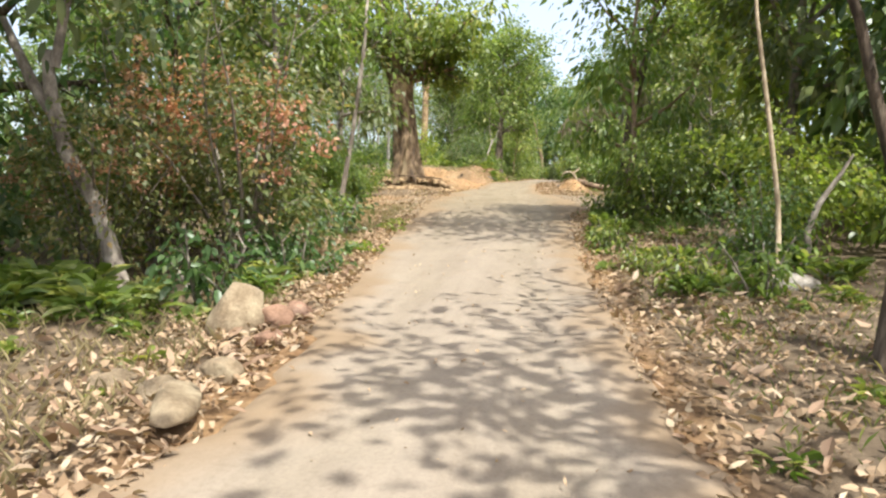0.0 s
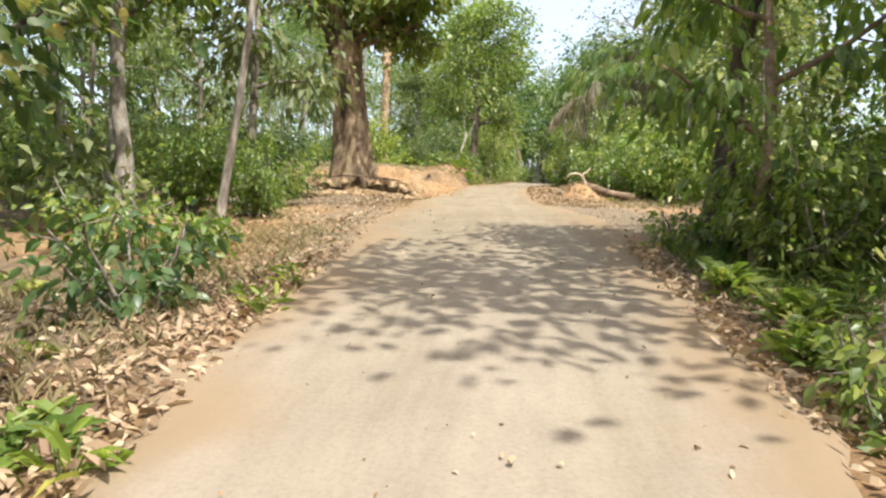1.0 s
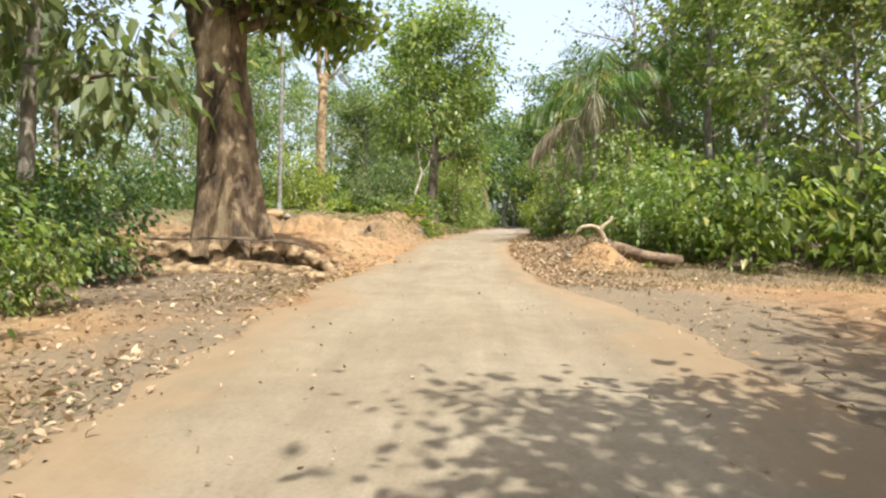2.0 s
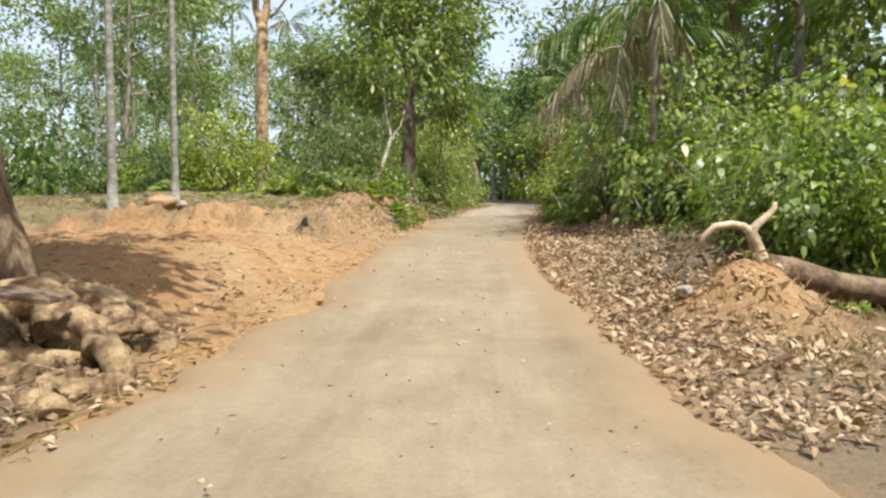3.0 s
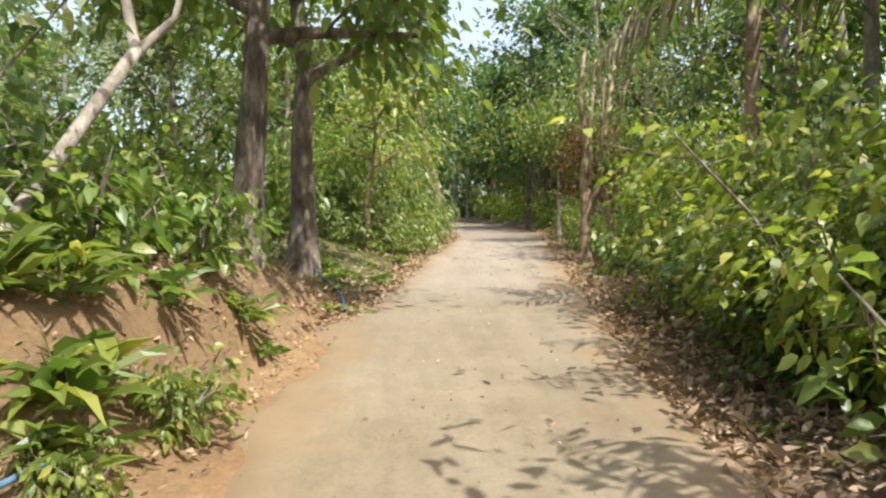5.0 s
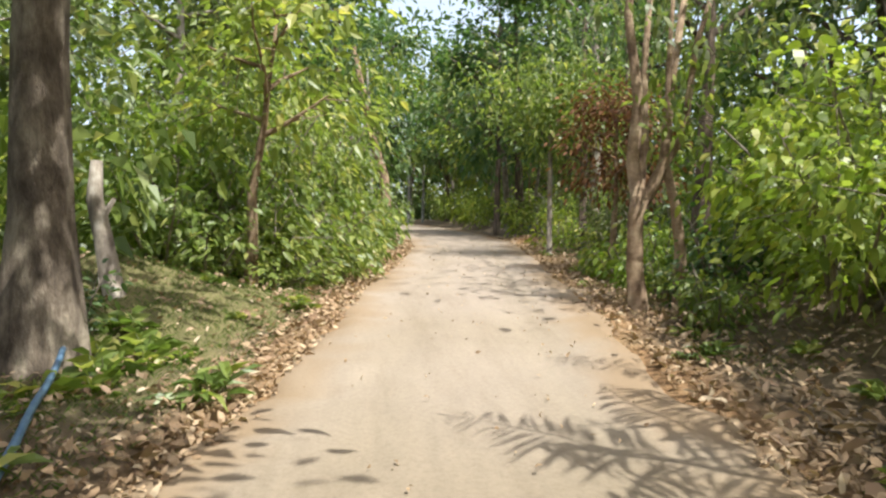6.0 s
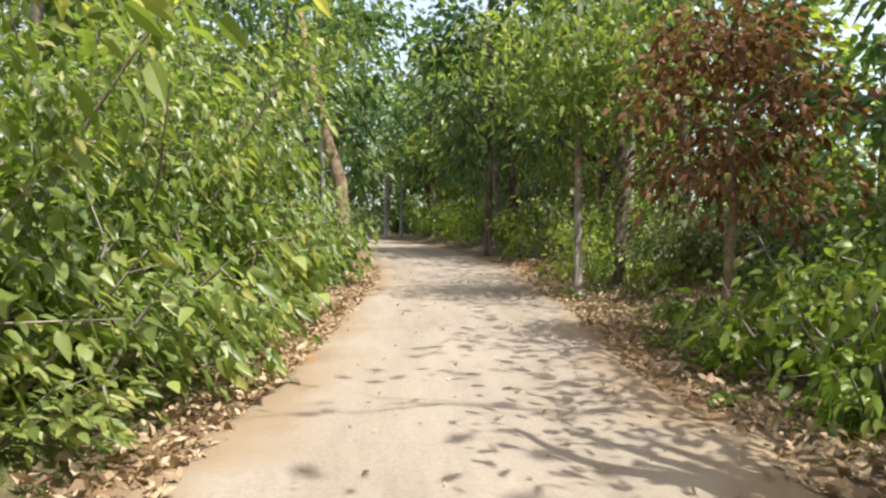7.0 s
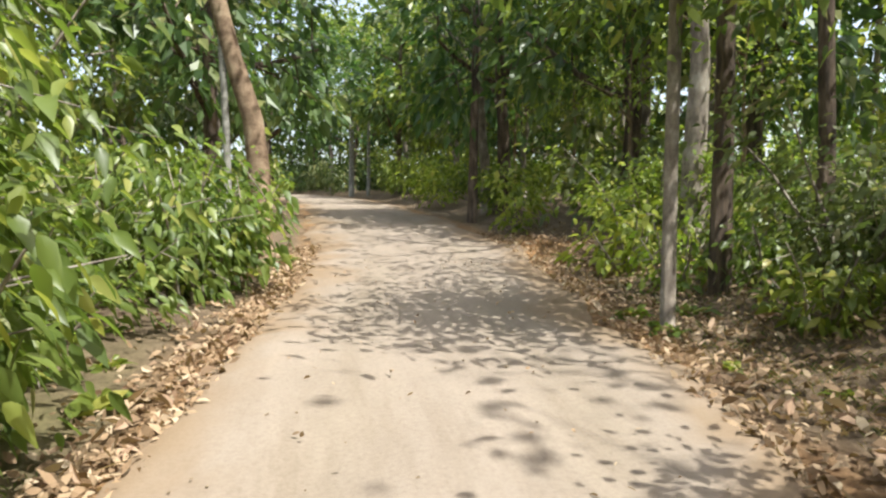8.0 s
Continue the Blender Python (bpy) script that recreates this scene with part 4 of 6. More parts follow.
for x, y, r, h in ((6.1, 94.6, 0.2, 6.0), (7.15, 93.6, 0.13, 5.5)):
    sk = bare_stem("pale slim trunk at the far bend", [ground_at(x, y), (x + 0.05, y, on_land(x, y) + 3), (x + 0.1, y, on_land(x, y) + h)], [r, r * 0.85, r * 0.6], BARK_PALE)
    sprig(sk, (x, y, on_land(x, y) + h - 0.4), 350, (0.9, 0.9, 0.7), 0.3, LEAF_FRESH)

rng = np.random.default_rng(22)
# ---------------------------------------------------------------- palms
for x, y, h, r in ((-3.7, 36.8, 9.2, 0.065), (-4.75, 36.3, 9.6, 0.082)):
    palm("tall slender palm with smooth pale trunk", h, r, BARK_PALE, 7, 1, 1.7, (0.005, 0), m=pose(x, y, on_land(x, y)), group="slender palms")
for x, y, h in ((-10.6, 69.8, 10.3), (-13.5, 74, 12.5), (-19.3, 70.9, 11.5), (-13.0, 52.2, 9.0), (-16.5, 60, 11.5), (-11.5, 62, 12)):
    palm("distant slender palm above the trees", h, 0.1, BARK_PALE, 7, 2, 2.0, (0.02, 0), m=pose(x, y, on_land(x, y)), group="slender palms")
for x, y, h, r, g, d in ((5.55, 36.7, 3.15, 0.1, 6, 4), (5.75, 35.4, 3.5, 0.09, 6, 3), (7.9, 41.5, 4.9, 0.11, 6, 6), (7.6, 43.3, 4.7, 0.11, 9, 5), (7.4, 38.9, 5.2, 0.12, 9, 5)):
    palm("palm with dry brown fronds hanging round its trunk", h, r * 0.85, BARK_GREY, g, d, 2.35, (0.01, 0), m=pose(x, y, on_land(x, y)), hang=0.65, group="shaggy palms", leaflet=0.6)
for x, y, h in ((-9.3, 50.0, 9.5), (-13.2, 50.5, 10.5), (-6.7, 57.0, 9.4), (-7.6, 62.5, 8.4)):
    palm("distant slender palm above the trees", h, 0.075, BARK_PALE, 7, 2, 1.8, (0.01, 0), m=pose(x, y, on_land(x, y)), group="slender palms")
palm("low palm with long green arching fronds", 3.2, 0.1, BARK_PALM, 9, 1, 2.0, (0.02, 0), m=pose(6.0, 43.0, on_land(6.0, 43.0)), hang=0.35, group="shaggy palms", leaflet=0.5)
# stout forked trunk above the clearing
fk = thing("stout_tree", "stout tan trunk forking above the clearing", "tree", m=pose(-4.7, 45.9, on_land(-4.7, 45.9)))
lt = Tubes()
s = np.linspace(0, 1, 10)
lt.add(np.stack([0.12 * s, 0 * s, s * 6.9 - 0.1], 1), 0.25 - 0.05 * s + 0.12 * np.exp(-s * 9), 12, 0.07)
part_mesh("trunk", lt.mesh("trunk", BARK_ROOT), fk)
for pts, rr in (([(0.12, 0, 6.6), (0.3, 0, 7.4), (0.25, 0.1, 8.3), (0.5, 0.1, 9.6)], [0.17, 0.13, 0.11, 0.06]), ([(0.12, 0, 6.5), (-0.1, 0, 7.3), (-0.05, 0, 8.6), (-0.4, 0, 10)], [0.15, 0.12, 0.1, 0.05]),
                ([(0.14, 0, 6.8), (0.6, 0, 7.1), (1.0, 0, 7.6), (1.4, 0.1, 8.3)], [0.06, 0.05, 0.04, 0.02])):
    lt = Tubes()
    lt.add(pts, rr, 9, 0.06)
    part_mesh("limb", lt.mesh("limb", BARK_ROOT), fk)
P = np.array([0, 0, 9.6]) + rng.normal(size=(1400, 3)) * (1.3, 1.3, 0.7)
v, f = blades(P, rng.normal(size=(1400, 3)) + (0, 0, -0.4), 0.2 * rng.uniform(0.6, 1.3, 1400), 0.24, 0.08, 0.3)
part_mesh("crown", make_mesh("crown", v, f, LEAF_DULL, False), fk)

rng = np.random.default_rng(23)
# ---------------------------------------------------------------- trees
T_BRIGHT = Stock(broad_tree("bright green broad-leaved tree with dark furrowed trunk", 9.8, 0.205, 2.6, 3.15, 10500, 0.2, BARK_MID, LEAF_FRESH, (0.02, 0.0), 17, 1.35, 1, "trees by the track", 0.3, 0.42))
T_BRIGHT2 = Stock(broad_tree("bright green broad-leaved tree with dark furrowed trunk", 11.0, 0.22, 3.3, 2.75, 1900, 0.24, BARK_MID, LEAF_FRESH, (0.0, 0.0), 15, 1.0, 1, "trees by the track", 0.3, 0.42))
# next two: trees kept out of view, added for the shade they cast
T_UNSEEN = Stock(broad_tree("unseen tall slim tree whose wide crown casts shade", 11.8, 0.11, 6.6, 3.5, 2700, 0.24, BARK_DARK, LEAF_DULL, (-0.2, 0.0), 13, 0.8, 1, "trees by the track", 0.3, 0.5))
T_UNSEEN2 = Stock(broad_tree("unseen tall slim tree whose thin crown casts shade", 11.4, 0.11, 6.4, 3.1, 1250, 0.22, BARK_DARK, LEAF_DULL, (0.0, 0.0), 12, 0.8, 1, "trees by the track", 0.3, 0.5))
T_TRUNK = Stock(broad_tree("dark-barked tree wound with leafy creepers", 6.6, 0.2, 4.2, 1.1, 420, 0.18, BARK_DARK, LEAF_FRESH, (0.07, 0.0), 7, 0.9, 1, "trees by the track", 0.35, 0.3))
T_AIRY = Stock(broad_tree("tall airy tree with pale green feathery crown", 12.0, 0.13, 4.4, 3.0, 3600, 0.23, BARK_GREY, LEAF_PALE, (0.02, 0.01), 13, 0.9, 0, "forest trees", 0.3, 0.36))
T_RIGHT = Stock(broad_tree("dark-barked tree with hanging green leaves", 8.0, 0.19, 3.4, 2.0, 330, 0.2, BARK_DARK, LEAF_FRESH, (0.02, 0.02), 11, 1.0, 2, "trees by the track", 0.35, 0.5))
T_SMALL = Stock(broad_tree("small tree with large hanging green leaves", 8.6, 0.085, 1.0, 1.5, 2700, 0.17, BARK_PALM, LEAF_FRESH, (0.01, -0.04), 13, 0.9, 2, "trees by the track", 0.45, 0.34))
T_POLE = Stock(broad_tree("dark-barked tree with thin high crown", 11.0, 0.21, 6.0, 2.4, 260, 0.26, BARK_DARK, LEAF_FRESH, (0.06, 0.0), 9, 1.2, 0, "trees by the track", 0.35, 0.5))
T_SHADE = Stock(broad_tree("slim tree with small yellow-green leaves", 7.0, 0.075, 2.9, 1.8, 1300, 0.15, BARK_PALM, LEAF_YELLOW, (0.0, 0.0), 11, 0.9, 1, "trees by the track", 0.35, 0.45))
T_DRY = Stock(broad_tree("withered tree with hanging reddish-brown leaves", 3.8, 0.085, 1.5, 0.9, 2300, 0.11, BARK_PALM, LEAF_BROWN, (0.0, 0.0), 11, 0.9, 1, "trees by the track", 0.5, 0.3))
T_SIDE = Stock(broad_tree("small leaning tree with brown trunk and hanging leaves", 4.2, 0.09, 2.0, 1.15, 800, 0.17, BARK_PALM, LEAF_SPRING, (0.1, 0.0), 10, 0.8, 2, "trees by the track", 0.45, 0.34))
T_TALL = Stock(broad_tree("tall forest tree with grey trunk and open crown", 13.0, 0.19, 4.5, 3.0, 2600, 0.32, BARK_GREY, LEAF_FRESH, (0.01, 0.02), 13, 1.1))
T_DARK = Stock(broad_tree("dense dark green forest tree", 11.0, 0.2, 2.4, 3.2, 3200, 0.33, BARK_DARK, LEAF_DARK, (0.0, 0.02), 14))
T_DULL = Stock(broad_tree("dusty olive-leaved forest tree", 10.0, 0.16, 2.6, 2.8, 3000, 0.30, BARK_GREY, LEAF_DULL, (0.03, 0.0), 12))
T_YELL = Stock(broad_tree("yellow-green forest tree with thin trunk", 9.0, 0.13, 2.0, 2.4, 3000, 0.29, BARK_GREY, LEAF_YELLOW, (0.0, 0.03), 12))
T_THIN = Stock(broad_tree("slender forest tree with airy crown", 12.0, 0.11, 5.0, 2.0, 1500, 0.29, BARK_GREY, LEAF_FRESH, (0.02, 0.01), 9, 1.3))
T_BARE = Stock(broad_tree("nearly leafless grey tree against the sky", 11.0, 0.15, 4.0, 2.6, 350, 0.18, BARK_GREY, LEAF_DULL, (0.02, 0.0), 12, 1.4))

T_BRIGHT2.plant(0.5, 46.6, 1.0, 0)
T_BRIGHT.plant(0.5, 42.9, 0.88, 30)
# out of view: its leaning crown shades the track
T_UNSEEN.plant(9.0, 13.5, 1.0, 0)
# out of view, added to darken the right-hand undergrowth
T_UNSEEN2.plant(10.2, 8.2, 0.95, 10)
# both out of view, added to keep the left thicket in shade
T_UNSEEN.plant(-2.6, 6.3, 1.0, 160)
T_UNSEEN.plant(-5.2, 6.2, 0.95, 150)
T_DULL.plant(8.6, 17.6, 0.9)
T_DARK.plant(10.6, 15.2, 1.0)
T_YELL.plant(9.6, 20.0, 1.0)
T_DARK.plant(12.4, 18.0, 1.05)
# out of view: dapples the first stretch of the track
T_UNSEEN2.plant(6.9, 3.2, 0.9, 140)
T_TRUNK.plant(5.4, 19.2, 1.0, 0)
T_SMALL.plant(5.45, 17.5, 1.0, 60)
T_RIGHT.plant(6.16, 7.7, 0.9, 20)
T_SHADE.plant(9.2, 47.4, 0.95, 0)
T_DRY.plant(6.95, 52.55, 0.92, 0)
T_SIDE.plant(1.26, 50.2, 1.0, 0)
T_RIGHT.plant(7.6, 50.8, 0.85, 70)
T_DARK.plant(12.6, 48.0, 0.85, 15)
T_DARK.plant(12.0, 52.6, 0.85, 40)
T_DULL.plant(11.2, 42.0, 0.95)
T_AIRY.plant(-9.4, 50.2, 0.9)
T_AIRY.plant(-14.6, 50.5, 0.85)
T_AIRY.plant(-12.2, 53.4, 1.0)
T_DARK.plant(11.2, 65.6, 1.15)
T_POLE.plant(-8.0, 20.0, 1.05, 200)
T_DARK.plant(-5.6, 17.4, 0.95)
T_DARK.plant(9.9, 71.5, 1.2)
T_DARK.plant(1.4, 69.5, 1.25)
T_DARK.plant(1.6, 84, 1.3)
T_DULL.plant(11.6, 80, 1.25)
T_YELL.plant(11.8, 88, 1.4)
T_BARE.plant(12.4, 64.5, 1.25, 40)
T_BARE.plant(9.5, 72, 1.2, 170)
T_BARE.plant(10.2, 47.2, 1.15, 80)
T_BARE.plant(11.4, 51.0, 1.2, 210)
T_BARE.plant(9.6, 60.5, 1.2, 300)
for x, y, sc in ((10.3, 64.0, 0.72), (11.0, 68.5, 0.85), (10.9, 74.0, 0.85), (11.8, 79.0, 1.0), (10.9, 61.2, 0.7)):
    T_SHADE.plant(x, y, sc)

rng = np.random.default_rng(24)
taken = [(8.6, 17.6, 2), (10.6, 15.2, 2), (9.6, 20.0, 2), (12.4, 18.0, 2), (12.6, 48.0, 2.0), (12.0, 52.6, 2.0), (11.2, 42, 2), (-9.4, 50.2, 2), (-14.6, 50.5, 2), (-12.2, 53.4, 2), (9.3, 64.6, 2), (-8, 20, 2), (-5.6, 17.4, 2), (9.9, 71.5, 2), (1.4, 69.5, 2), (1.6, 84, 2), (10, 80, 2), (9.4, 88, 2), (-2.1, 29.2, 3.0), (0.45, 46.5, 2.2), (0.45, 42.9, 2.0), (5.35, 19.2, 2.5), (6.2, 7.6, 2.5), (7.9, 45.0, 2), (7.96, 57.6, 1.6), (10.4, 58.6, 1.6), (-4.7, 45.9, 2.4), (3.3, 61.9, 1.6), (-3.7, 36.8, 2.5), (-4.45, 35.6, 2.5)]


FAR = {k: Stock(broad_tree(lab, h, 0.17, f0, sp, 1250, 0.46, bk, fo, (0.0, 0.02), 11)) for k, (lab, h, f0, sp, bk, fo) in {
    T_DARK: ("dense dark green forest tree", 11.0, 2.4, 3.2, BARK_DARK, LEAF_DARK), T_DULL: ("dusty olive-leaved forest tree", 10.0, 2.6, 2.8, BARK_GREY, LEAF_DULL),
    T_YELL: ("yellow-green forest tree with thin trunk", 9.0, 2.0, 2.4, BARK_GREY, LEAF_YELLOW), T_TALL: ("tall forest tree with grey trunk and open crown", 13.0, 4.5, 3.0, BARK_GREY, LEAF_FRESH)}.items()}


def free(x, y, gap):
    return all((x - a) ** 2 + (y - b) ** 2 > max(gap, c) ** 2 for a, b, c in taken)


def wood(x0, x1, y0, y1, gap, kinds, tries, size=(0.8, 1.2), ok=lambda x, y: True):
    for _ in range(tries):
        x, y = rng.uniform(x0, x1), rng.uniform(y0, y1)
        if free(x, y, gap) and ok(x, y):
            taken.append((x, y, 0))
            k = kinds[rng.integers(len(kinds))]
            (FAR.get(k, k) if y > 74 or x < -13 or x > 13 else k).plant(x, y, rng.uniform(*size), tall=rng.uniform(0.9, 1.15))


def dl(x, y):
    return float(edge_l(y)) - x


def dr(x, y):
    return x - float(edge_r(y))


# left of the track
wood(-12.5, 1, 5, 27, 3.3, [T_TALL, T_THIN, T_DULL, T_DARK, T_THIN], 260, (0.75, 1.05), lambda x, y: dl(x, y) > 3.4)
wood(-26, -9, 27, 48, 4.2, [T_AIRY, T_THIN, T_AIRY, T_DULL], 120, (0.7, 1.0), lambda x, y: not (y < 44 and x > -10.5))
wood(-26, -5, 48, 76, 4.8, [T_AIRY, T_AIRY, T_THIN, T_AIRY], 120, (0.75, 1.0))
wood(-5, 3, 52, 80, 3.3, [T_YELL, T_YELL, T_TALL, T_DULL], 160, (0.75, 1.1), lambda x, y: dl(x, y) > (6.0 if y < 62 else 2.6))
# right of the track: nothing tall close by where the sun reaches the track
wood(6, 16, 6, 20, 3.4, [T_DULL, T_DARK, T_YELL, T_DULL], 200, (0.6, 0.85), lambda x, y: dr(x, y) > 6.2 and not 20.0 < y < 28.5)
wood(7, 16, 29, 46, 3.2, [T_DARK, T_TALL, T_DULL, T_TALL, T_YELL], 220, (0.62, 0.85), lambda x, y: dr(x, y) > 5.7 + 3.0 * (y > 40))
wood(7, 17, 46, 82, 3.0, [T_YELL, T_DULL, T_YELL, T_DARK, T_TALL], 420, (0.7, 1.0), lambda x, y: dr(x, y) > (9.5 if y < 51.5 else 6.8 if y < 56.5 else 5.4 if y < 62 else 4.0))
# round the bend
wood(-8, 20, 96, 118, 3.8, [T_DARK, T_DULL, T_TALL, T_YELL], 260, (0.9, 1.3), lambda x, y: y > 97 and (x > edge_r(min(y, 108)) + 2.0 or x < edge_l(min(y, 108)) - 2.5))
wood(-8, 4, 80, 98, 4.0, [T_DARK, T_TALL], 80, (0.9, 1.2), lambda x, y: dl(x, y) > 2.5)
wood(8, 20, 82, 98, 4.0, [T_DARK, T_DULL], 80, (0.9, 1.2), lambda x, y: dr(x, y) > 2.0)

rng = np.random.default_rng(25)
# ---------------------------------------------------------------- bushes
B_BROAD = Stock(bush("lush bush with large drooping green leaves", 2.6, 1.5, 2700, 0.135, LEAF_FRESH, stems=9, fine=1))
B_BROAD2 = Stock(bush("broad-leaved bush with glossy green leaves", 2.2, 1.6, 2500, 0.13, LEAF_FRESH, stems=8, droop=0.4, fine=1))
B_YELL = Stock(bush("sunlit bush with yellow-green leaves", 2.3, 1.5, 2100, 0.135, LEAF_YELLOW, stems=9, fine=1))
B_DARK = Stock(bush("dense dark green bush", 2.4, 1.6, 2100, 0.14, LEAF_DARK, stems=9, fine=1))
B_DULL = Stock(bush("dusty olive bush with small leaves", 2.2, 1.5, 2100, 0.125, LEAF_DULL, stems=9, fine=1))
B_SMALL = Stock(bush("small leafy bush at the verge", 0.9, 0.7, 460, 0.12, LEAF_FRESH, stems=7, group="verge bushes", low=0.05))
B_SMALLD = Stock(bush("small dark bush at the verge", 0.8, 0.7, 460, 0.11, LEAF_DARK, stems=7, group="verge bushes", low=0.05))
B_SMALLY = Stock(bush("small yellow-green bush at the verge", 0.9, 0.7, 460, 0.12, LEAF_YELLOW, stems=7, group="verge bushes", low=0.05))
B_TALL = Stock(bush("tall lush bush with large drooping leaves", 3.9, 1.9, 2850, 0.16, LEAF_FRESH, stems=12, droop=0.45, width=0.26, hang=0.65, fine=3))
B_FRONT = Stock(bush("knee-high bush with large drooping leaves", 1.5, 0.8, 950, 0.13, LEAF_FRESH, stems=8, droop=0.5, fine=3, low=0.08, width=0.25, hang=0.9))
B_FRONTY = Stock(bush("knee-high bush with drooping yellow-green leaves", 1.4, 0.85, 700, 0.14, LEAF_SPRING, stems=8, droop=0.5, fine=3, low=0.08, width=0.25, hang=0.6))
B_RUST = Stock(bush("tall bush with rusty and orange tinged leaves", 4.2, 2.1, 4300, 0.135, LEAF_RUSTY, stems=14, fine=1, group="rusty bushes", hang=0.3))
planted, joined = [], {}


def thicket(x0, x1, y0, y1, gap, kinds, tries, size, ok, tall=(0.85, 1.15)):
    for _ in range(tries):
        x, y = rng.uniform(x0, x1), rng.uniform(y0, y1)
        if ok(x, y) and all((x - a) ** 2 + (y - b) ** 2 > gap * gap for a, b in planted):
            planted.append((x, y))
            k, sc, ta = kinds[rng.integers(len(kinds))], rng.uniform(*size), rng.uniform(*tall)
            if y > 63 or dr(x, y) > 4.2 or dl(x, y) > 3.4 and not (36 < y < 45 and -8.5 < x):
                a = rng.uniform(0, 6.283)
                m = np.array([[math.cos(a), -math.sin(a), 0], [math.sin(a), math.cos(a), 0], [0, 0, ta]]) * sc
                joined.setdefault(k, []).append(k.v @ m.T + (x, y, on_land(x, y) - 0.03))
            else:
                k.plant(x, y, sc, tall=ta)


rng = np.random.default_rng(26)
# flowering thicket on the left, with orange-pink clusters
clusters = [(0.19, 2.67), (0.18, 3.04), (-0.18, 2.51), (0.28, 2.92), (-0.58, 3.0), (0.48, 2.75), (-0.07, 2.74), (0.23, 2.25), (0.04, 2.22), (0.78, 2.6), (0.38, 3.12), (-0.5, 3.45), (0.1, 3.5), (-0.9, 2.6)]
for x, y, sc in ((-0.65, 11.4, 0.84), (-2.2, 11.9, 0.85), (-2.2, 10.4, 0.6)):
    ob = B_RUST.plant(x, y, sc)
    planted.append((x, y))
    cl = []
    for k in range(14):
        if y == 11.4:
            c = np.array([clusters[k][0], 10.6 + rng.uniform(-0.12, 0.25), clusters[k][1]])
        else:
            az = rng.uniform(-1.8, 0.9)
            c = np.array([x + math.cos(az) * 1.5 * sc, y + math.sin(az) * 1.5 * sc, on_land(x, y) + rng.uniform(1.5, 3.8) * sc])
        local = np.array(ob.matrix_basis.inverted() @ Vector(c))
        cl.append(local + rng.normal(size=(34, 3)) * rng.uniform(0.08, 0.14))
    P = np.concatenate(cl)
    v, f = blades(P, rng.normal(size=P.shape), 0.1, 0.34, 0.1, 0.2)
    part_mesh("blossom", make_mesh("blossom", v, f, BLOSSOM, False), ob, "dull orange-pink flower clusters")
# left, before the tree
for x, y, k, sc in ((-0.55, 15.3, B_SMALLD, 1.25), (-2.4, 22.2, B_BROAD2, 0.7), (-3.3, 21.4, B_BROAD, 0.75), (-2.9, 24.0, B_BROAD2, 0.62), (-4.2, 23.2, B_BROAD, 0.8), (-3.4, 26.3, B_DARK, 0.7), (-4.8, 26.0, B_BROAD, 0.8), (-4.6, 28.4, B_DARK, 0.75),
                    (-1.4, 17.6, B_SMALL, 1.1), (-2.6, 17.6, B_SMALL, 1.2), (-0.1, 9.4, B_SMALLD, 1.2), (0.35, 10.8, B_SMALLD, 1.0), (-0.2, 12.0, B_SMALLD, 1.1)):
    k.plant(x, y, sc)
    planted.append((x, y))
thicket(-11, 0.5, 4, 18, 1.6, [B_DARK, B_DULL, B_BROAD2, B_DARK], 240, (0.75, 1.1), lambda x, y: dl(x, y) > 2.4 + 2.4 * (y > 13) + 2.6 * (y < 10.8))
thicket(-13, -2.6, 18, 30, 1.7, [B_BROAD2, B_BROAD2, B_DARK, B_DULL], 200, (0.7, 1.05), lambda x, y: dl(x, y) > 3.6 and not (y < 21.5 and x > -3.4) and not (y > 28.5 and x > -5.5))
rng = np.random.default_rng(27)
# behind the clearing and along the cut bank
thicket(-22, 1, 36.3, 48, 1.4, [B_BROAD, B_BROAD2, B_YELL, B_DULL, B_DARK], 420, (0.62, 0.95),
        lambda x, y: abs(x + 4.7 - 0.315 * (45.9 - y)) > 1.0 and dl(x, y) > 1.9 + 1.4 * (y > 44.5) and y > 39.7 + 0.22 * min(x + 4, 0) * -1 - 0.4 * (x > -1.2))
thicket(-20, -7.5, 28, 37, 1.5, [B_BROAD, B_DARK, B_DULL], 110, (0.8, 1.1), lambda x, y: x < -8.2)
for x, y, k, sc in ((0.15, 40.2, B_SMALL, 1.1), (-0.4, 39.6, B_SMALL, 1.1), (0.55, 41.3, B_SMALL, 0.9), (0.95, 39.7, B_SMALL, 0.55), (0.85, 38.9, B_SMALL, 0.42), (0.35, 47.3, B_SMALLD, 0.75), (-0.9, 38.7, B_SMALL, 0.9), (-0.2, 38.3, B_SMALL, 0.6)):
    k.plant(x, y, sc)
    planted.append((x, y))
rng = np.random.default_rng(28)
# big leafy mass on the left of the last stretch
thicket(-9, 4.2, 50.4, 59.6, 1.2, [B_TALL, B_BROAD2, B_TALL, B_YELL], 520, (0.8, 1.0), lambda x, y: dl(x, y) > 2.3 + 0.5 * (y > 55.5) and not (y < 52.2 and x > 1.0), (0.8, 1.05))
for x, y, sc, ta in ((0.3, 49.9, 1.1, 0.7), (0.8, 50.1, 0.9, 0.6), (1.55, 50.45, 0.8, 0.5), (1.25, 50.9, 1.1, 0.8), (1.6, 51.5, 1.15, 0.85), (1.95, 52.2, 1.0, 0.8), (0.9, 51.6, 1.3, 1.0), (2.2, 53.0, 0.9, 0.75)):
    B_FRONTY.plant(x, y, sc, tall=ta)
    planted.append((x, y))
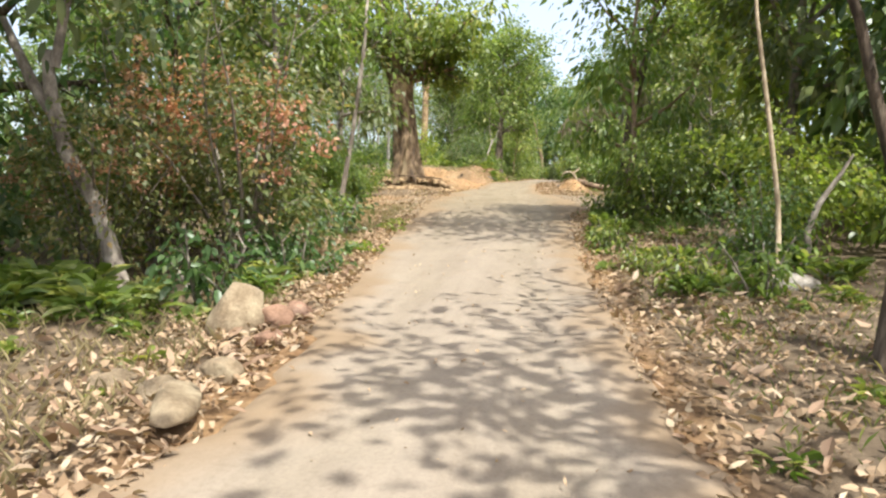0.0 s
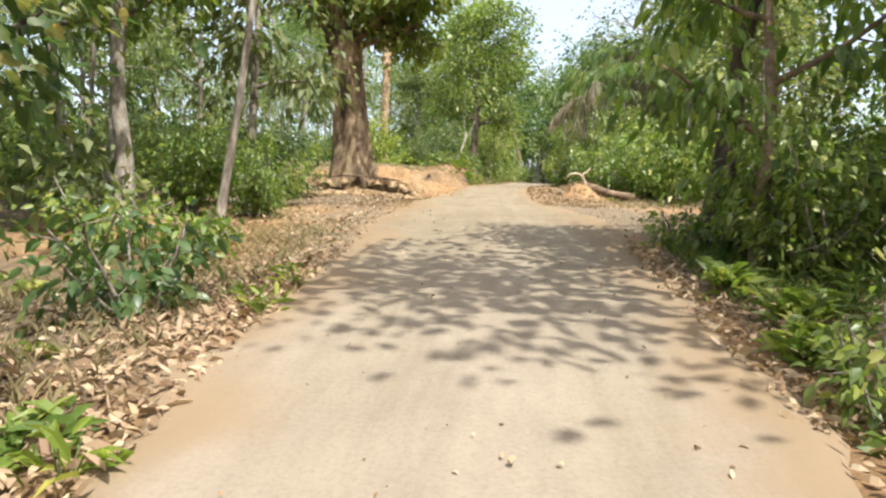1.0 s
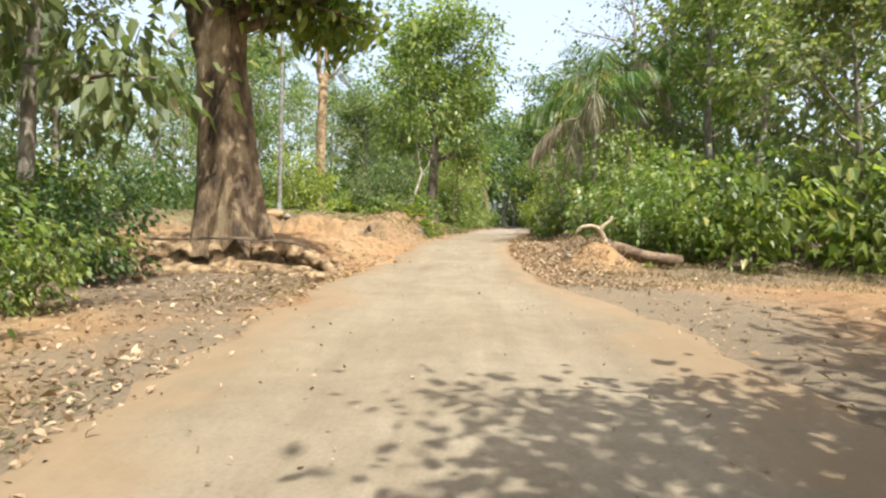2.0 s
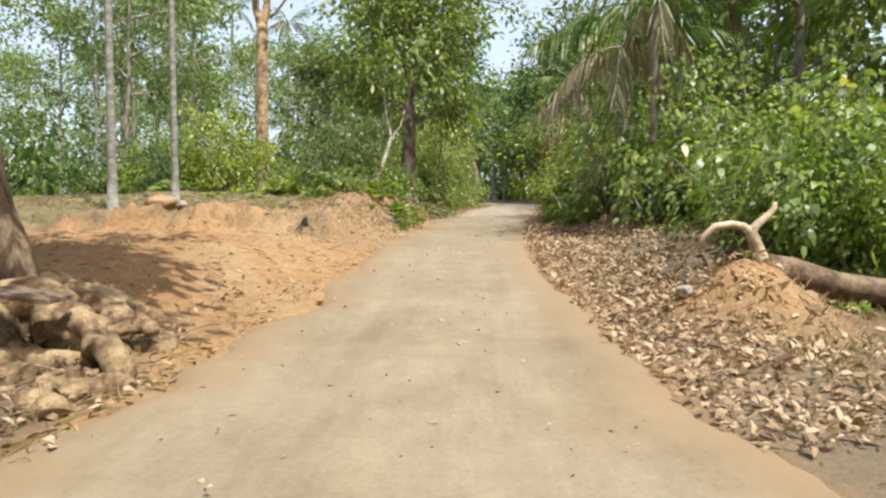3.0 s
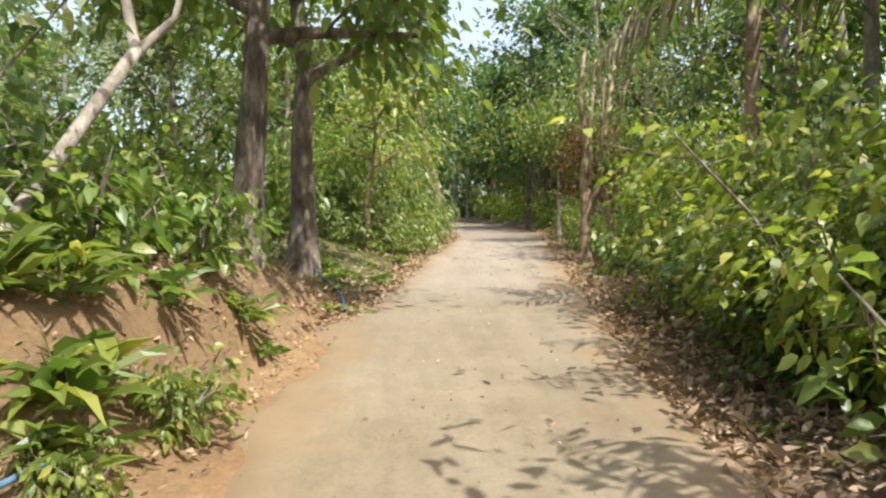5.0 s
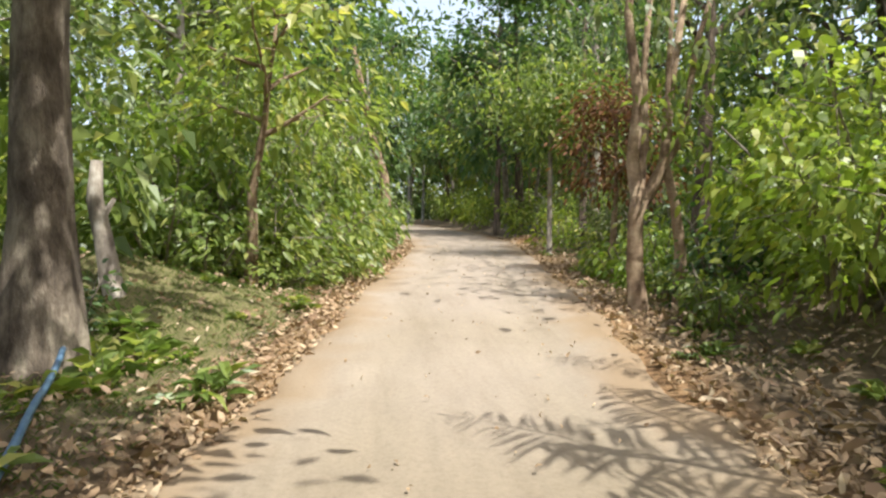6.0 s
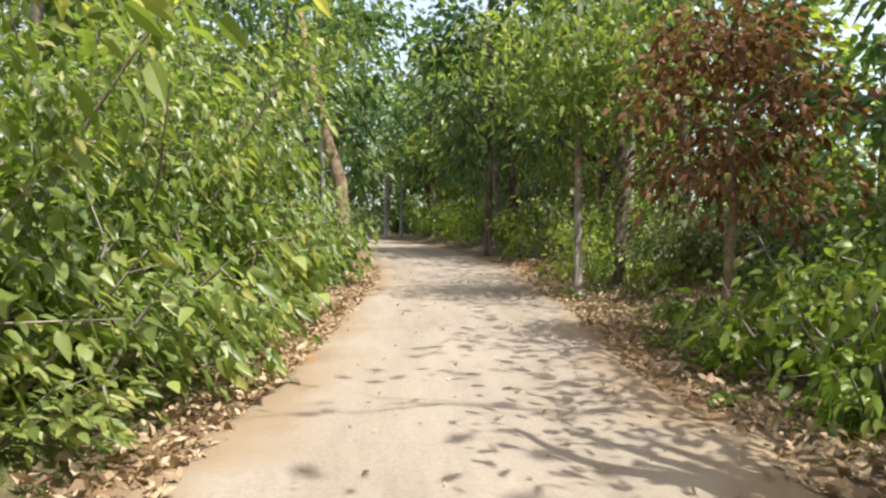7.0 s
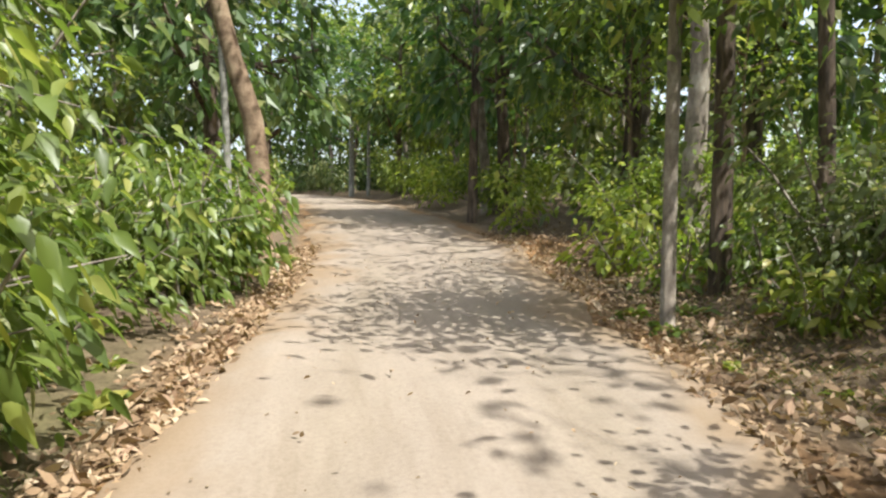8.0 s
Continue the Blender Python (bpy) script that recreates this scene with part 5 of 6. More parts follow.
for x, y, sc in ((0.1, 51.0, 0.62), (1.5, 55.2, 0.8), (1.3, 56.4, 0.85), (1.35, 54.1, 0.78), (0.4, 56.8, 0.95)):
    B_TALL.plant(x, y, sc)
    planted.append((x, y))
thicket(-1, 4.2, 51.3, 60, 0.75, [B_SMALL, B_FRONT, B_FRONTY], 260, (0.9, 1.25), lambda x, y: 0.98 + 0.05 * (y > 55) + 0.5 * (y < 52) < dl(x, y) < 2.0 + 0.6 * (y > 55), (0.7, 1.0))
thicket(-9, 0.2, 46.5, 51, 1.5, [B_BROAD, B_DARK, B_BROAD2], 110, (0.8, 1.1), lambda x, y: x < -0.9)
thicket(-6, 4.2, 63, 92, 2.0, [B_BROAD, B_DARK, B_YELL], 240, (0.7, 1.1), lambda x, y: dl(x, y) > 1.5)
thicket(-6, 4.2, 59, 64, 0.8, [B_SMALL, B_SMALLD, B_SMALL], 160, (0.9, 1.4), lambda x, y: 0.95 < dl(x, y) < 4)
rng = np.random.default_rng(29)
# right
thicket(4.5, 14, 10.5, 20.4, 1.4, [B_DULL, B_YELL, B_BROAD2, B_YELL], 280, (0.7, 1.05), lambda x, y: dr(x, y) > (4.3 if y < 13.5 else 2.4 if y < 16 else 1.3))
for x, y, k, sc in ((5.6, 17.2, B_SMALL, 1.0), (5.6, 18.3, B_SMALLD, 1.1), (5.15, 19.3, B_SMALL, 0.8), (5.9, 18.6, B_SMALL, 1.3), (4.7, 13.6, B_SMALL, 0.75), (4.85, 11.5, B_SMALL, 0.5), (6.0, 10.3, B_SMALL, 0.8), (5.2, 10.4, B_SMALL, 0.7), (6.6, 12.5, B_DARK, 0.55)):
    k.plant(x, y, sc)
    planted.append((x, y))
thicket(5.8, 18, 28.6, 36, 1.35, [B_BROAD, B_BROAD2, B_DULL, B_BROAD], 320, (0.75, 1.15), lambda x, y: dr(x, y) > 2.1 + 1.0 * (y > 32) and (y > 30.2 or x > 7))
thicket(4.4, 18, 35, 48, 1.3, [B_BROAD, B_BROAD2, B_YELL, B_YELL, B_BROAD2], 420, (0.7, 1.15), lambda x, y: dr(x, y) > 1.3 + 1.6 * (y > 44) and not (y < 38.2 and dr(x, y) < 2.8))
for x, y, k, sc in ((6.0, 37.2, B_BROAD2, 0.5), (6.5, 36.5, B_BROAD, 0.55), (5.4, 37.15, B_SMALL, 1.3), (5.6, 38.0, B_DARK, 0.5), (6.2, 38.8, B_BROAD2, 0.6), (5.05, 38.7, B_SMALL, 1.3), (6.7, 37.9, B_BROAD, 0.6), (6.9, 35.2, B_BROAD2, 0.6), (5.55, 34.7, B_SMALL, 1.25), (6.15, 34.35, B_SMALL, 1.45), (6.8, 33.7, B_BROAD2, 0.5), (7.4, 33.0, B_YELL, 0.6), (5.9, 35.1, B_SMALLD, 1.2), (5.5, 39.0, B_SMALLD, 1.2), (5.35, 37.75, B_SMALL, 1.1), (5.1, 40.2, B_DARK, 0.5), (5.5, 39.4, B_BROAD2, 0.7), (5.2, 40.7, B_BROAD, 0.65), (5.4, 41.9, B_DARK, 0.6), (5.6, 43.3, B_BROAD2, 0.65), (7.3, 37.7, B_BROAD, 0.7), (7.9, 38.5, B_BROAD2, 0.8), (7.9, 37.2, B_DARK, 0.7)):
    k.plant(x, y, sc)
    planted.append((x, y))
for x, y, sc in ((6.75, 30.9, 0.7), (7.5, 31.9, 0.8), (6.65, 46.7, 0.88), (7.6, 47.6, 1.05), (8.35, 48.8, 1.1), (9.3, 49.8, 1.25)):
    B_YELL.plant(x, y, sc)
    planted.append((x, y))
for x, y, k, sc in ((6.9, 51.6, B_SMALLY, 1.0), (6.7, 52.2, B_SMALL, 0.6), (7.0, 53.4, B_SMALL, 0.8), (6.7, 50.5, B_SMALLY, 0.9), (7.3, 49.8, B_SMALLD, 1.2), (6.4, 49.6, B_SMALL, 0.7), (6.2, 47.9, B_SMALL, 0.8), (7.2, 51.0, B_SMALLY, 1.1), (6.6, 48.6, B_SMALLD, 0.8), (7.5, 52.2, B_SMALL, 1.2)):
    k.plant(x, y, sc)
    planted.append((x, y))
thicket(6, 18, 49.5, 62, 1.2, [B_YELL, B_BROAD, B_DULL, B_BROAD2], 420, (0.6, 1.0), lambda x, y: dr(x, y) > (3.1 if y < 55.2 else 1.9))
thicket(6, 12, 51, 62, 0.8, [B_SMALLY, B_SMALL, B_SMALLD], 160, (0.7, 1.2), lambda x, y: (2.5 if y < 55.2 else 1.2) < dr(x, y) < 3.2)
thicket(8, 18, 62, 96, 2.1, [B_YELL, B_DULL, B_BROAD], 240, (0.7, 1.1), lambda x, y: dr(x, y) > 0.7)
thicket(-4, 16, 97.5, 108, 1.8, [B_DARK, B_DULL], 120, (0.9, 1.3), lambda x, y: x > edge_r(y) + 0.5 or x < edge_l(y) - 1)

thicket(-7, 11, 109, 117, 1.5, [B_DARK, B_DULL], 110, (1.2, 1.7), lambda x, y: True)

# the thicket behind, too far back to tell one bush from the next
for k, lots in joined.items():
    f = np.concatenate([k.f + j * len(k.v) for j in range(len(lots))])
    tagged(new("thicket", make_mesh("thicket", np.concatenate(lots), f, k.material, False)), "tangled leafy thicket back from the track", "thicket", kind="stuff")

rng = np.random.default_rng(30)
# distant woods that close the view
cl = []
for k in range(560):
    az = rng.uniform(0, 2 * math.pi)
    rad = rng.uniform(34, 75)
    c = np.array([2 + math.cos(az) * rad * 0.75, 50 + math.sin(az) * rad * 1.35, 0])
    if -10 < c[0] < 14 and -30 < c[1] < 118 or abs(c[0]) < 20 and c[1] < 122 and c[1] > -20:
        continue
    hgt = rng.uniform(4, 13) * (0.62 if c[1] > 100 and -2 < c[0] < 12 else 0.6 if c[0] < -8 and c[1] > 25 else 1)
    c[2] = float(rise(min(c[1], 390))) + hgt * 0.55
    q = rng.normal(size=(110, 3))
    cl.append(c + q * (1.5, 1.5, hgt * 0.28))
P = np.concatenate(cl)
v, f = blades(P, rng.normal(size=P.shape) + (0, 0, -0.3), 0.65 * rng.uniform(0.6, 1.3, len(P)), 0.3, 0.1, 0.2, False)
tagged(new("far_woods", make_mesh("far_woods", v, f, LEAF_DARK, False)), "dense green woods in the distance", "woods", kind="stuff")

rng = np.random.default_rng(31)
# ---------------------------------------------------------------- low plants
H_FERN = Stock(herb("fern-like plant with long arching leaves", 40, 0.36, LEAF_FRESH, 0.11))
H_BROAD = Stock(herb("low plant with broad green leaves", 22, 0.22, LEAF_FRESH, 0.24))
H_TUFT = Stock(herb("bright upright tuft at the verge", 20, 0.28, LEAF_YELLOW, 0.1, 1.8))
H_BIG = Stock(herb("tall clump of long bright green leaves", 64, 0.55, LEAF_FRESH, 0.13, 1.3))
for x, y, sc in ((-2.5, 9.3, 1.1), (-1.9, 9.0, 1.15), (-1.35, 8.9, 1.0), (-2.2, 8.3, 0.95), (-0.75, 8.5, 0.8), (6.9, 12.2, 0.8), (7.4, 11.6, 0.7), (5.2, 10.0, 0.55), (5.5, 12.3, 0.6), (4.7, 14.4, 0.6), (5.0, 15.3, 0.75), (4.75, 16.3, 0.7)):
    H_BIG.plant(x, y, sc)
for x, y, k, sc in ((-2.3, 8.6, H_FERN, 1.3), (-1.4, 9.0, H_FERN, 1.3), (-2.0, 9.3, H_FERN, 1.2), (-0.9, 8.3, H_BROAD, 1.2), (-1.6, 7.8, H_FERN, 1.0), (-0.3, 8.7, H_FERN, 1.0), (-1.1, 8.6, H_FERN, 1.2), (-0.5, 8.2, H_FERN, 1.0), (-0.05, 8.0, H_FERN, 0.8), (-1.7, 8.3, H_FERN, 1.3), (0.2, 8.6, H_BROAD, 1.0), (-0.7, 9.1, H_FERN, 1.1), (0.5, 9.3, H_BROAD, 1.1), (0.35, 9.9, H_FERN, 1.0), (0.62, 10.4, H_BROAD, 1.0), (0.1, 10.3, H_FERN, 1.2), (0.98, 12.3, H_TUFT, 0.9), (0.75, 14.9, H_TUFT, 0.9), (0.62, 15.9, H_TUFT, 0.8)):
    k.plant(x, y, sc)
for x, y, k, sc in ((4.45, 11.75, H_BROAD, 0.9), (5.5, 10.5, H_BROAD, 1.1), (5.9, 10.9, H_FERN, 0.8), (4.5, 13.1, H_BROAD, 0.8), (-1.95, 19.5, H_BROAD, 0.9), (5.3, 9.0, H_TUFT, 0.6), (4.6, 14.2, H_FERN, 0.8), (0.75, 39.0, H_FERN, 0.9), (0.45, 39.6, H_FERN, 1.1), (0.2, 38.7, H_FERN, 1.0), (0.65, 40.5, H_FERN, 1.0), (-0.4, 38.4, H_FERN, 1.1), (0.9, 41.4, H_FERN, 0.9), (-1.0, 37.9, H_FERN, 1.0), (0.95, 40.0, H_BROAD, 1.0), (0.3, 40.0, H_BROAD, 1.3), (1.7, 43.7, H_BROAD, 0.7), (1.0, 47.2, H_BROAD, 1.1), (0.8, 46.9, H_BROAD, 1.0), (1.2, 44.6, H_BROAD, 0.7)):
    k.plant(x, y, sc)
for k in range(24):
    x = rng.uniform(-2.2, 0.7) if k < 18 else rng.uniform(-7, -2)
    y = 38.5 - 0.12 * x + abs(rng.normal(0, 1.0))
    [H_FERN, H_BROAD, H_BIG][k % 3].plant(x, y, rng.uniform(0.6, 1.1) * (1.3, 1.5, 0.75)[k % 3])
for x, y, sc in ((0.98, 46.4, 1.1), (1.1, 46.0, 0.9), (0.85, 45.8, 1.0), (1.2, 46.6, 0.8), (0.7, 47.5, 1.2)):
    H_BROAD.plant(x, y, sc)
spots = []
for _ in range(1500):
    y = rng.uniform(5, 62)
    if rng.random() < 0.5:
        x = float(edge_l(y)) - 0.3 - abs(rng.normal(0, 1.6))
        bad = 23.5 < y < 37 or (18.5 < y < 24 and x > -2.5) or (y > 47 and y < 52 and rng.random() < 0.6)
    else:
        x = float(edge_r(y)) + 0.35 + abs(rng.normal(0, 1.7))
        bad = 20 < y < 28.6 or (28 < y < 38 and x < edge_r(y) + 1.6)
    bad = bad or (y < 13.5 and x > edge_r(y) and rng.random() < 0.75)
    if not bad and all((x - a) ** 2 + (y - b) ** 2 > 0.3 for a, b in spots) and len(spots) < 210:
        spots.append((x, y))
        [H_FERN, H_BROAD, H_BROAD, H_BROAD][rng.integers(4)].plant(x, y, rng.uniform(0.4, 0.9))

rng = np.random.default_rng(32)
# ---------------------------------------------------------------- stones
S = [("large tan boulder beside the track", 0.285, STONE_TAN, (1.05, 7.85), (0.95, 0.85, 1.2), 0.17), ("reddish stone beside the boulder", 0.17, STONE_RED, (1.36, 7.95), (1, 0.8, 0.8), 0.05), ("flat tan stone in dry leaves", 0.2, STONE, (1.3, 6.35), (1.2, 0.75, 0.6), 0.03),
     ("long flat stone at the verge", 0.34, STONE_TAN, (1.66, 5.95), (1.25, 0.4, 0.26), 0.05), ("rough stone in dry leaves", 0.17, STONE, (0.8, 6.6), (1.1, 0.8, 0.6), 0.02), ("reddish stone beside the boulder", 0.15, STONE_RED, (1.4, 8.4), (1, 0.9, 0.8), 0.05),
     ("rough stone in dry leaves", 0.14, STONE_TAN, (1.62, 6.55), (1.2, 0.8, 0.7), 0.05), ("rough stone in dry leaves", 0.12, STONE_RED, (1.5, 7.45), (1.2, 0.8, 0.7), 0.05),
     ("half-buried stone under ferns", 0.24, STONE, (-0.2, 9.0), (1, 0.9, 1.0), 0.06), ("grey-pink stone in undergrowth", 0.24, STONE_PALE, (6.55, 10.9), (1.2, 0.8, 0.6), 0.05), ("grey-pink stone in undergrowth", 0.2, STONE_PALE, (7.35, 11.8), (1.2, 0.8, 0.7), 0.05),
     ]
S += [("pale flat stone in dry leaves", 0.16, STONE_PALE, (5.62, 13.3), (1.4, 0.7, 0.5), 0.04), ("pale stone among fallen leaves", 0.1, STONE_PALE, (5.6, 11.2), (1.1, 0.9, 0.7), 0.03), ("round tan boulder at the palm's foot", 0.29, EARTH, (-3.62, 35.95), (1.3, 0.9, 0.9), 0.12),
     ("small white stone beside the boulder", 0.12, STONE_PALE, (-3.2, 35.95), (1.1, 0.8, 0.7), 0.05), ("grey stone near the tree's foot", 0.13, STONE_PALE, (0.0, 45.6), (1, 0.8, 0.8), 0.05), ("white stone under ferns", 0.1, STONE_PALE, (-0.55, 44.0), (1, 0.8, 0.8), 0.04),
     ("pale stone among fallen leaves", 0.11, STONE_PALE, (4.15, 29.2), (1.2, 0.8, 0.6), 0.03), ("small stone on the bank", 0.1, STONE, (0.3, 45.2), (1, 0.8, 0.8), 0.03), ("pale stone at the roots", 0.1, STONE_PALE, (-2.6, 22.2), (1.3, 0.8, 0.5), 0.03)]
for k, (lab, size, mat, (x, y), sq, dz) in enumerate(S):
    put(stone(lab, size, mat, 11 + k, "boulder" if size > 0.26 else "stone", squash=sq), x, y, dz, rng.uniform(0, 360))

# clods and pebbles strewn over track, clearing and bank
V, F, base = [], [], 0
ico_v = unit(np.array([(0.2, 0.1, 0.8), (0.95, 0, 0.05), (0.3, 0.9, 0.2), (-0.77, 0.56, -0.05), (-0.77, -0.56, 0.15), (0.3, -0.9, 0.0), (0, 0, -1)]))
ico_f = np.array([(0, 1, 2), (0, 2, 3), (0, 3, 4), (0, 4, 5), (0, 5, 1), (6, 2, 1), (6, 3, 2), (6, 4, 3), (6, 5, 4), (6, 1, 5)])
for k in range(2600):
    if k < 700:
        y = rng.uniform(5, 60)
        x = rng.uniform(float(edge_l(y)), float(edge_r(y)))
        r = rng.uniform(0.004, 0.012)
    elif k < 2000:
        y, x = rng.uniform(27, 37), rng.uniform(-7, 0.8)
        r = min(rng.exponential(0.011), 0.035) + 0.008
    else:
        y = rng.uniform(5, 50)
        x = float(edge_l(y)) - abs(rng.normal(0, 0.8)) - 0.1 if rng.random() < 0.6 else float(edge_r(y)) + abs(rng.normal(0, 0.8)) + 0.1
        r = min(rng.exponential(0.012), 0.035) + 0.01
    z = on_land(x, y) + (0.03 if edge_l(y) < x < edge_r(y) else 0)
    V.append(ico_v * (1 + 0.25 * rng.normal(size=(7, 1))) * r * (1.2, 1, 0.8) + (x, y, z - 0.25 * r - (0.009 if k >= 700 else 0)))
    F.append(ico_f + 7 * k)
tagged(new("pebbles", make_mesh("pebbles", np.concatenate(V[:300]), np.concatenate(F[:300]), STONE, False)), "scattered tan pebbles on the track", "pebbles", kind="stuff")
tagged(new("earth_clods", make_mesh("earth_clods", np.concatenate(V[700:]), np.concatenate(F[:1900]), EARTH, False)), "scattered orange-brown earth crumbs", "earth clods", kind="stuff")

V, F = [], []
for k in range(400):
    if k < 120:
        x = rng.uniform(-7.5, 0.9)
        y = 34.95 - 0.12 * x + rng.normal(0.02, 0.3)
        r = min(rng.exponential(0.014), 0.04) + 0.01
    else:
        y = rng.uniform(36, 46)
        x = float(edge_l(y)) - rng.uniform(0.3, 1.6)
        r = min(rng.exponential(0.016), 0.035) + 0.01
    V.append(ico_v * (1 + 0.3 * rng.normal(size=(7, 1))) * r * (1.3, 1, 0.8) + (x, y, on_land(x, y) - 0.45 * r - 0.012))
    F.append(ico_f + 7 * k)
clod_mesh = make_mesh("earth_clods", np.concatenate(V), np.concatenate(F), EARTH, False)
tagged(new("earth_clods", clod_mesh), "crumbled orange earth clods under the bank", "earth clods", kind="stuff")


rng = np.random.default_rng(33)
# ---------------------------------------------------------------- fallen leaves, twigs and grass
def strew(label, n, where, size=(0.04, 0.115), lift=0.04, fine=1, material=LITTER):
    """Curled dry leaves over a stretch of ground."""
    xy = []
    while len(xy) < n:
        y = rng.uniform(*where[0])
        d = rng.normal(where[2], where[3])
        d = d if where[2] < 0 else abs(d)
        x = float(edge_l(y)) - d if where[1] < 0 else float(edge_r(y)) + d
        xy.append((x, y))
    xy = np.array(xy)
    P = np.column_stack([xy, land(xy[:, 0], xy[:, 1]) + rng.uniform(0.0, lift, n) + (0.035 if where[2] < 0 else 0)])
    az = rng.uniform(0, 6.283, n)
    D = np.stack([np.cos(az), np.sin(az), rng.normal(0.12, 0.3, n)], 1)
    v, f = blades(P, D, size[0] + (size[1] - size[0]) * rng.beta(1.3, 1.9, n), rng.uniform(0.13, 0.33, n)[:, None], rng.uniform(0.02, 0.38, n)[:, None], rng.uniform(-0.45, 0.15, n)[:, None], fine)
    tagged(new("leaf_litter", make_mesh("leaf_litter", v, f, material, False)), label, "fallen leaves", kind="stuff")


strew("brown curled leaves heaped along the verge", 7000, ((4.5, 17.5), -1, 0.75, 0.55))
strew("thinly strewn dry leaves on the verge", 700, ((17, 22), -1, 0.8, 0.7))
strew("thin brown leaves under the thicket", 4200, ((5, 28), -1, 2.0, 1.5))
strew("dry tan leaves beside the track", 6000, ((4.5, 19.5), 1, 1.0, 0.9))
strew("dry leaves over the side track", 900, ((19.5, 28.5), 1, 2.5, 2.2), (0.03, 0.09))
strew("brown leaves drifted beside the track", 13000, ((26.5, 45), 1, 0.8, 0.6), (0.035, 0.105), 0.06)
strew("dry leaves under the bushes", 7000, ((29.5, 44), 1, 2.4, 1.3), (0.035, 0.11), 0.06)
strew("dry leaves among roots", 380, ((24, 31), -1, 0.6, 0.5), (0.04, 0.1))
strew("few dry leaves on bare earth", 90, ((28, 37), -1, 3.0, 2.2), (0.03, 0.09), 0.015)
strew("brown leaves on the cut bank", 2600, ((35.5, 47), -1, 1.0, 0.8), (0.03, 0.085))
strew("orange-brown leaves along the verge", 5200, ((43, 64), -1, 0.2, 0.25), (0.04, 0.11))
strew("orange-brown leaves along the verge", 5500, ((44, 66), 1, 0.6, 0.6), (0.04, 0.12))
strew("pale dry leaves on the open verge", 4200, ((48, 60), 1, 2.3, 1.1), (0.03, 0.1))
strew("large curled tan leaves along the verge", 700, ((4.5, 15.5), -1, 0.7, 0.8), (0.08, 0.17), 0.05, 2, LITTER_BIG)
strew("large curled tan leaves beside the track", 700, ((4.5, 19), 1, 1.3, 1.1), (0.08, 0.17), 0.06, 2, LITTER_BIG)
strew("large curled tan leaves drifted under the bushes", 600, ((27.5, 46), 1, 0.7, 0.7), (0.08, 0.17), 0.08, 2, LITTER_BIG)
strew("large curled tan leaves on the verge", 400, ((48, 64), -1, 0.3, 0.35), (0.07, 0.15), 0.05, 2, LITTER_BIG)
strew("large curled tan leaves on the shady verge", 500, ((48, 64), 1, 0.7, 0.7), (0.07, 0.15), 0.05, 2, LITTER_BIG)
strew("pale yellow leaves lying in the grass", 900, ((45, 54), -1, 1.4, 0.9), (0.04, 0.1), 0.05, 1, LITTER_BIG)
strew("leaf scraps blown onto the track", 450, ((5, 62), -1, -0.9, 0.5), (0.02, 0.06), 0.005)
strew("leaf scraps blown onto the track", 450, ((5, 62), 1, -0.7, 0.4), (0.02, 0.06), 0.005)


def grass(label, n, pick, material, size, lean=0.5):
    P = np.array([pick() for _ in range(n)])
    P = np.column_stack([P, land(P[:, 0], P[:, 1]) - 0.01])
    az = rng.uniform(0, 6.283, n)
    D = np.stack([np.cos(az) * lean, np.sin(az) * lean, np.ones(n)], 1)
    v, f = blades(P, D, size * rng.uniform(0.5, 1.3, n), 0.035, 0.01, 0.25, False)
    tagged(new("grass", make_mesh("grass", v, f, material, False)), label, "grass", kind="stuff")


def near(lo, hi, y0, y1, side):
    def one():
        y = rng.uniform(y0, y1)
        d = rng.uniform(lo, hi)
        return (float(edge_l(y)) - d, y) if side < 0 else (float(edge_r(y)) + d, y)
    return one


def bank_top():
    x = rng.uniform(-8, 0.3)
    return (x, 35.6 - 0.12 * x + abs(rng.normal(0, 1.3)))


grass("dry straw-coloured grass on the bank top", 6000, bank_top, GRASS_DRY, 0.12, 0.9)
def clumped(centres):
    def one():
        x, y = centres[rng.integers(len(centres))]
        return x + rng.normal(0, 0.07), y + rng.normal(0, 0.07)
    return one


tufts = [near(0.4, 3.4, 35.4, 44.5, -1)() for _ in range(260)]
grass("dry grass tufts on the cut bank", 2200, clumped(tufts), GRASS_DRY, 0.13, 0.9)
grass("dry grass on the cut bank", 1600, near(0.45, 2.8, 36, 46, -1), GRASS_DRY, 0.09, 0.9)
grass("short green and straw grass by the track", 32000, near(0.4, 3.8, 44.5, 55, -1), GRASS_GREEN, 0.07, 0.8)
grass("dry grass clumps under the thicket", 4000, near(0.6, 3.0, 5, 20, -1), GRASS_DRY, 0.22)
grass("green grass patches in dry leaves", 4500, near(0.5, 4.0, 6, 20, 1), GRASS_GREEN, 0.14)
grass("grass in shade beside the track", 9000, near(0.6, 3.6, 46, 60, 1), GRASS_GREEN, 0.085, 0.8)
grass("dry grass on the open verge", 8000, near(0.5, 3.4, 49, 57, 1), GRASS_DRY, 0.08, 0.9)
def clearing():
    y = rng.uniform(27.5, 35.2)
    return float(edge_l(y)) - 0.1 - abs(rng.normal(0, 2.4)), y


grass("straw and dry stalks lying on bare earth", 1500, clearing, GRASS_DRY, 0.1, 9.0)
grass("straw and dry stalks among the roots", 900, near(0.1, 1.6, 25, 28.5, -1), GRASS_DRY, 0.14, 7.0)
grass("straw-coloured grass on bare earth", 3500, near(0.3, 3.2, 15.5, 21.5, -1), GRASS_DRY, 0.1, 1.2)
grass("sparse dry grass by the side track", 2200, near(1.0, 8.0, 26.5, 30, 1), GRASS_DRY, 0.16)
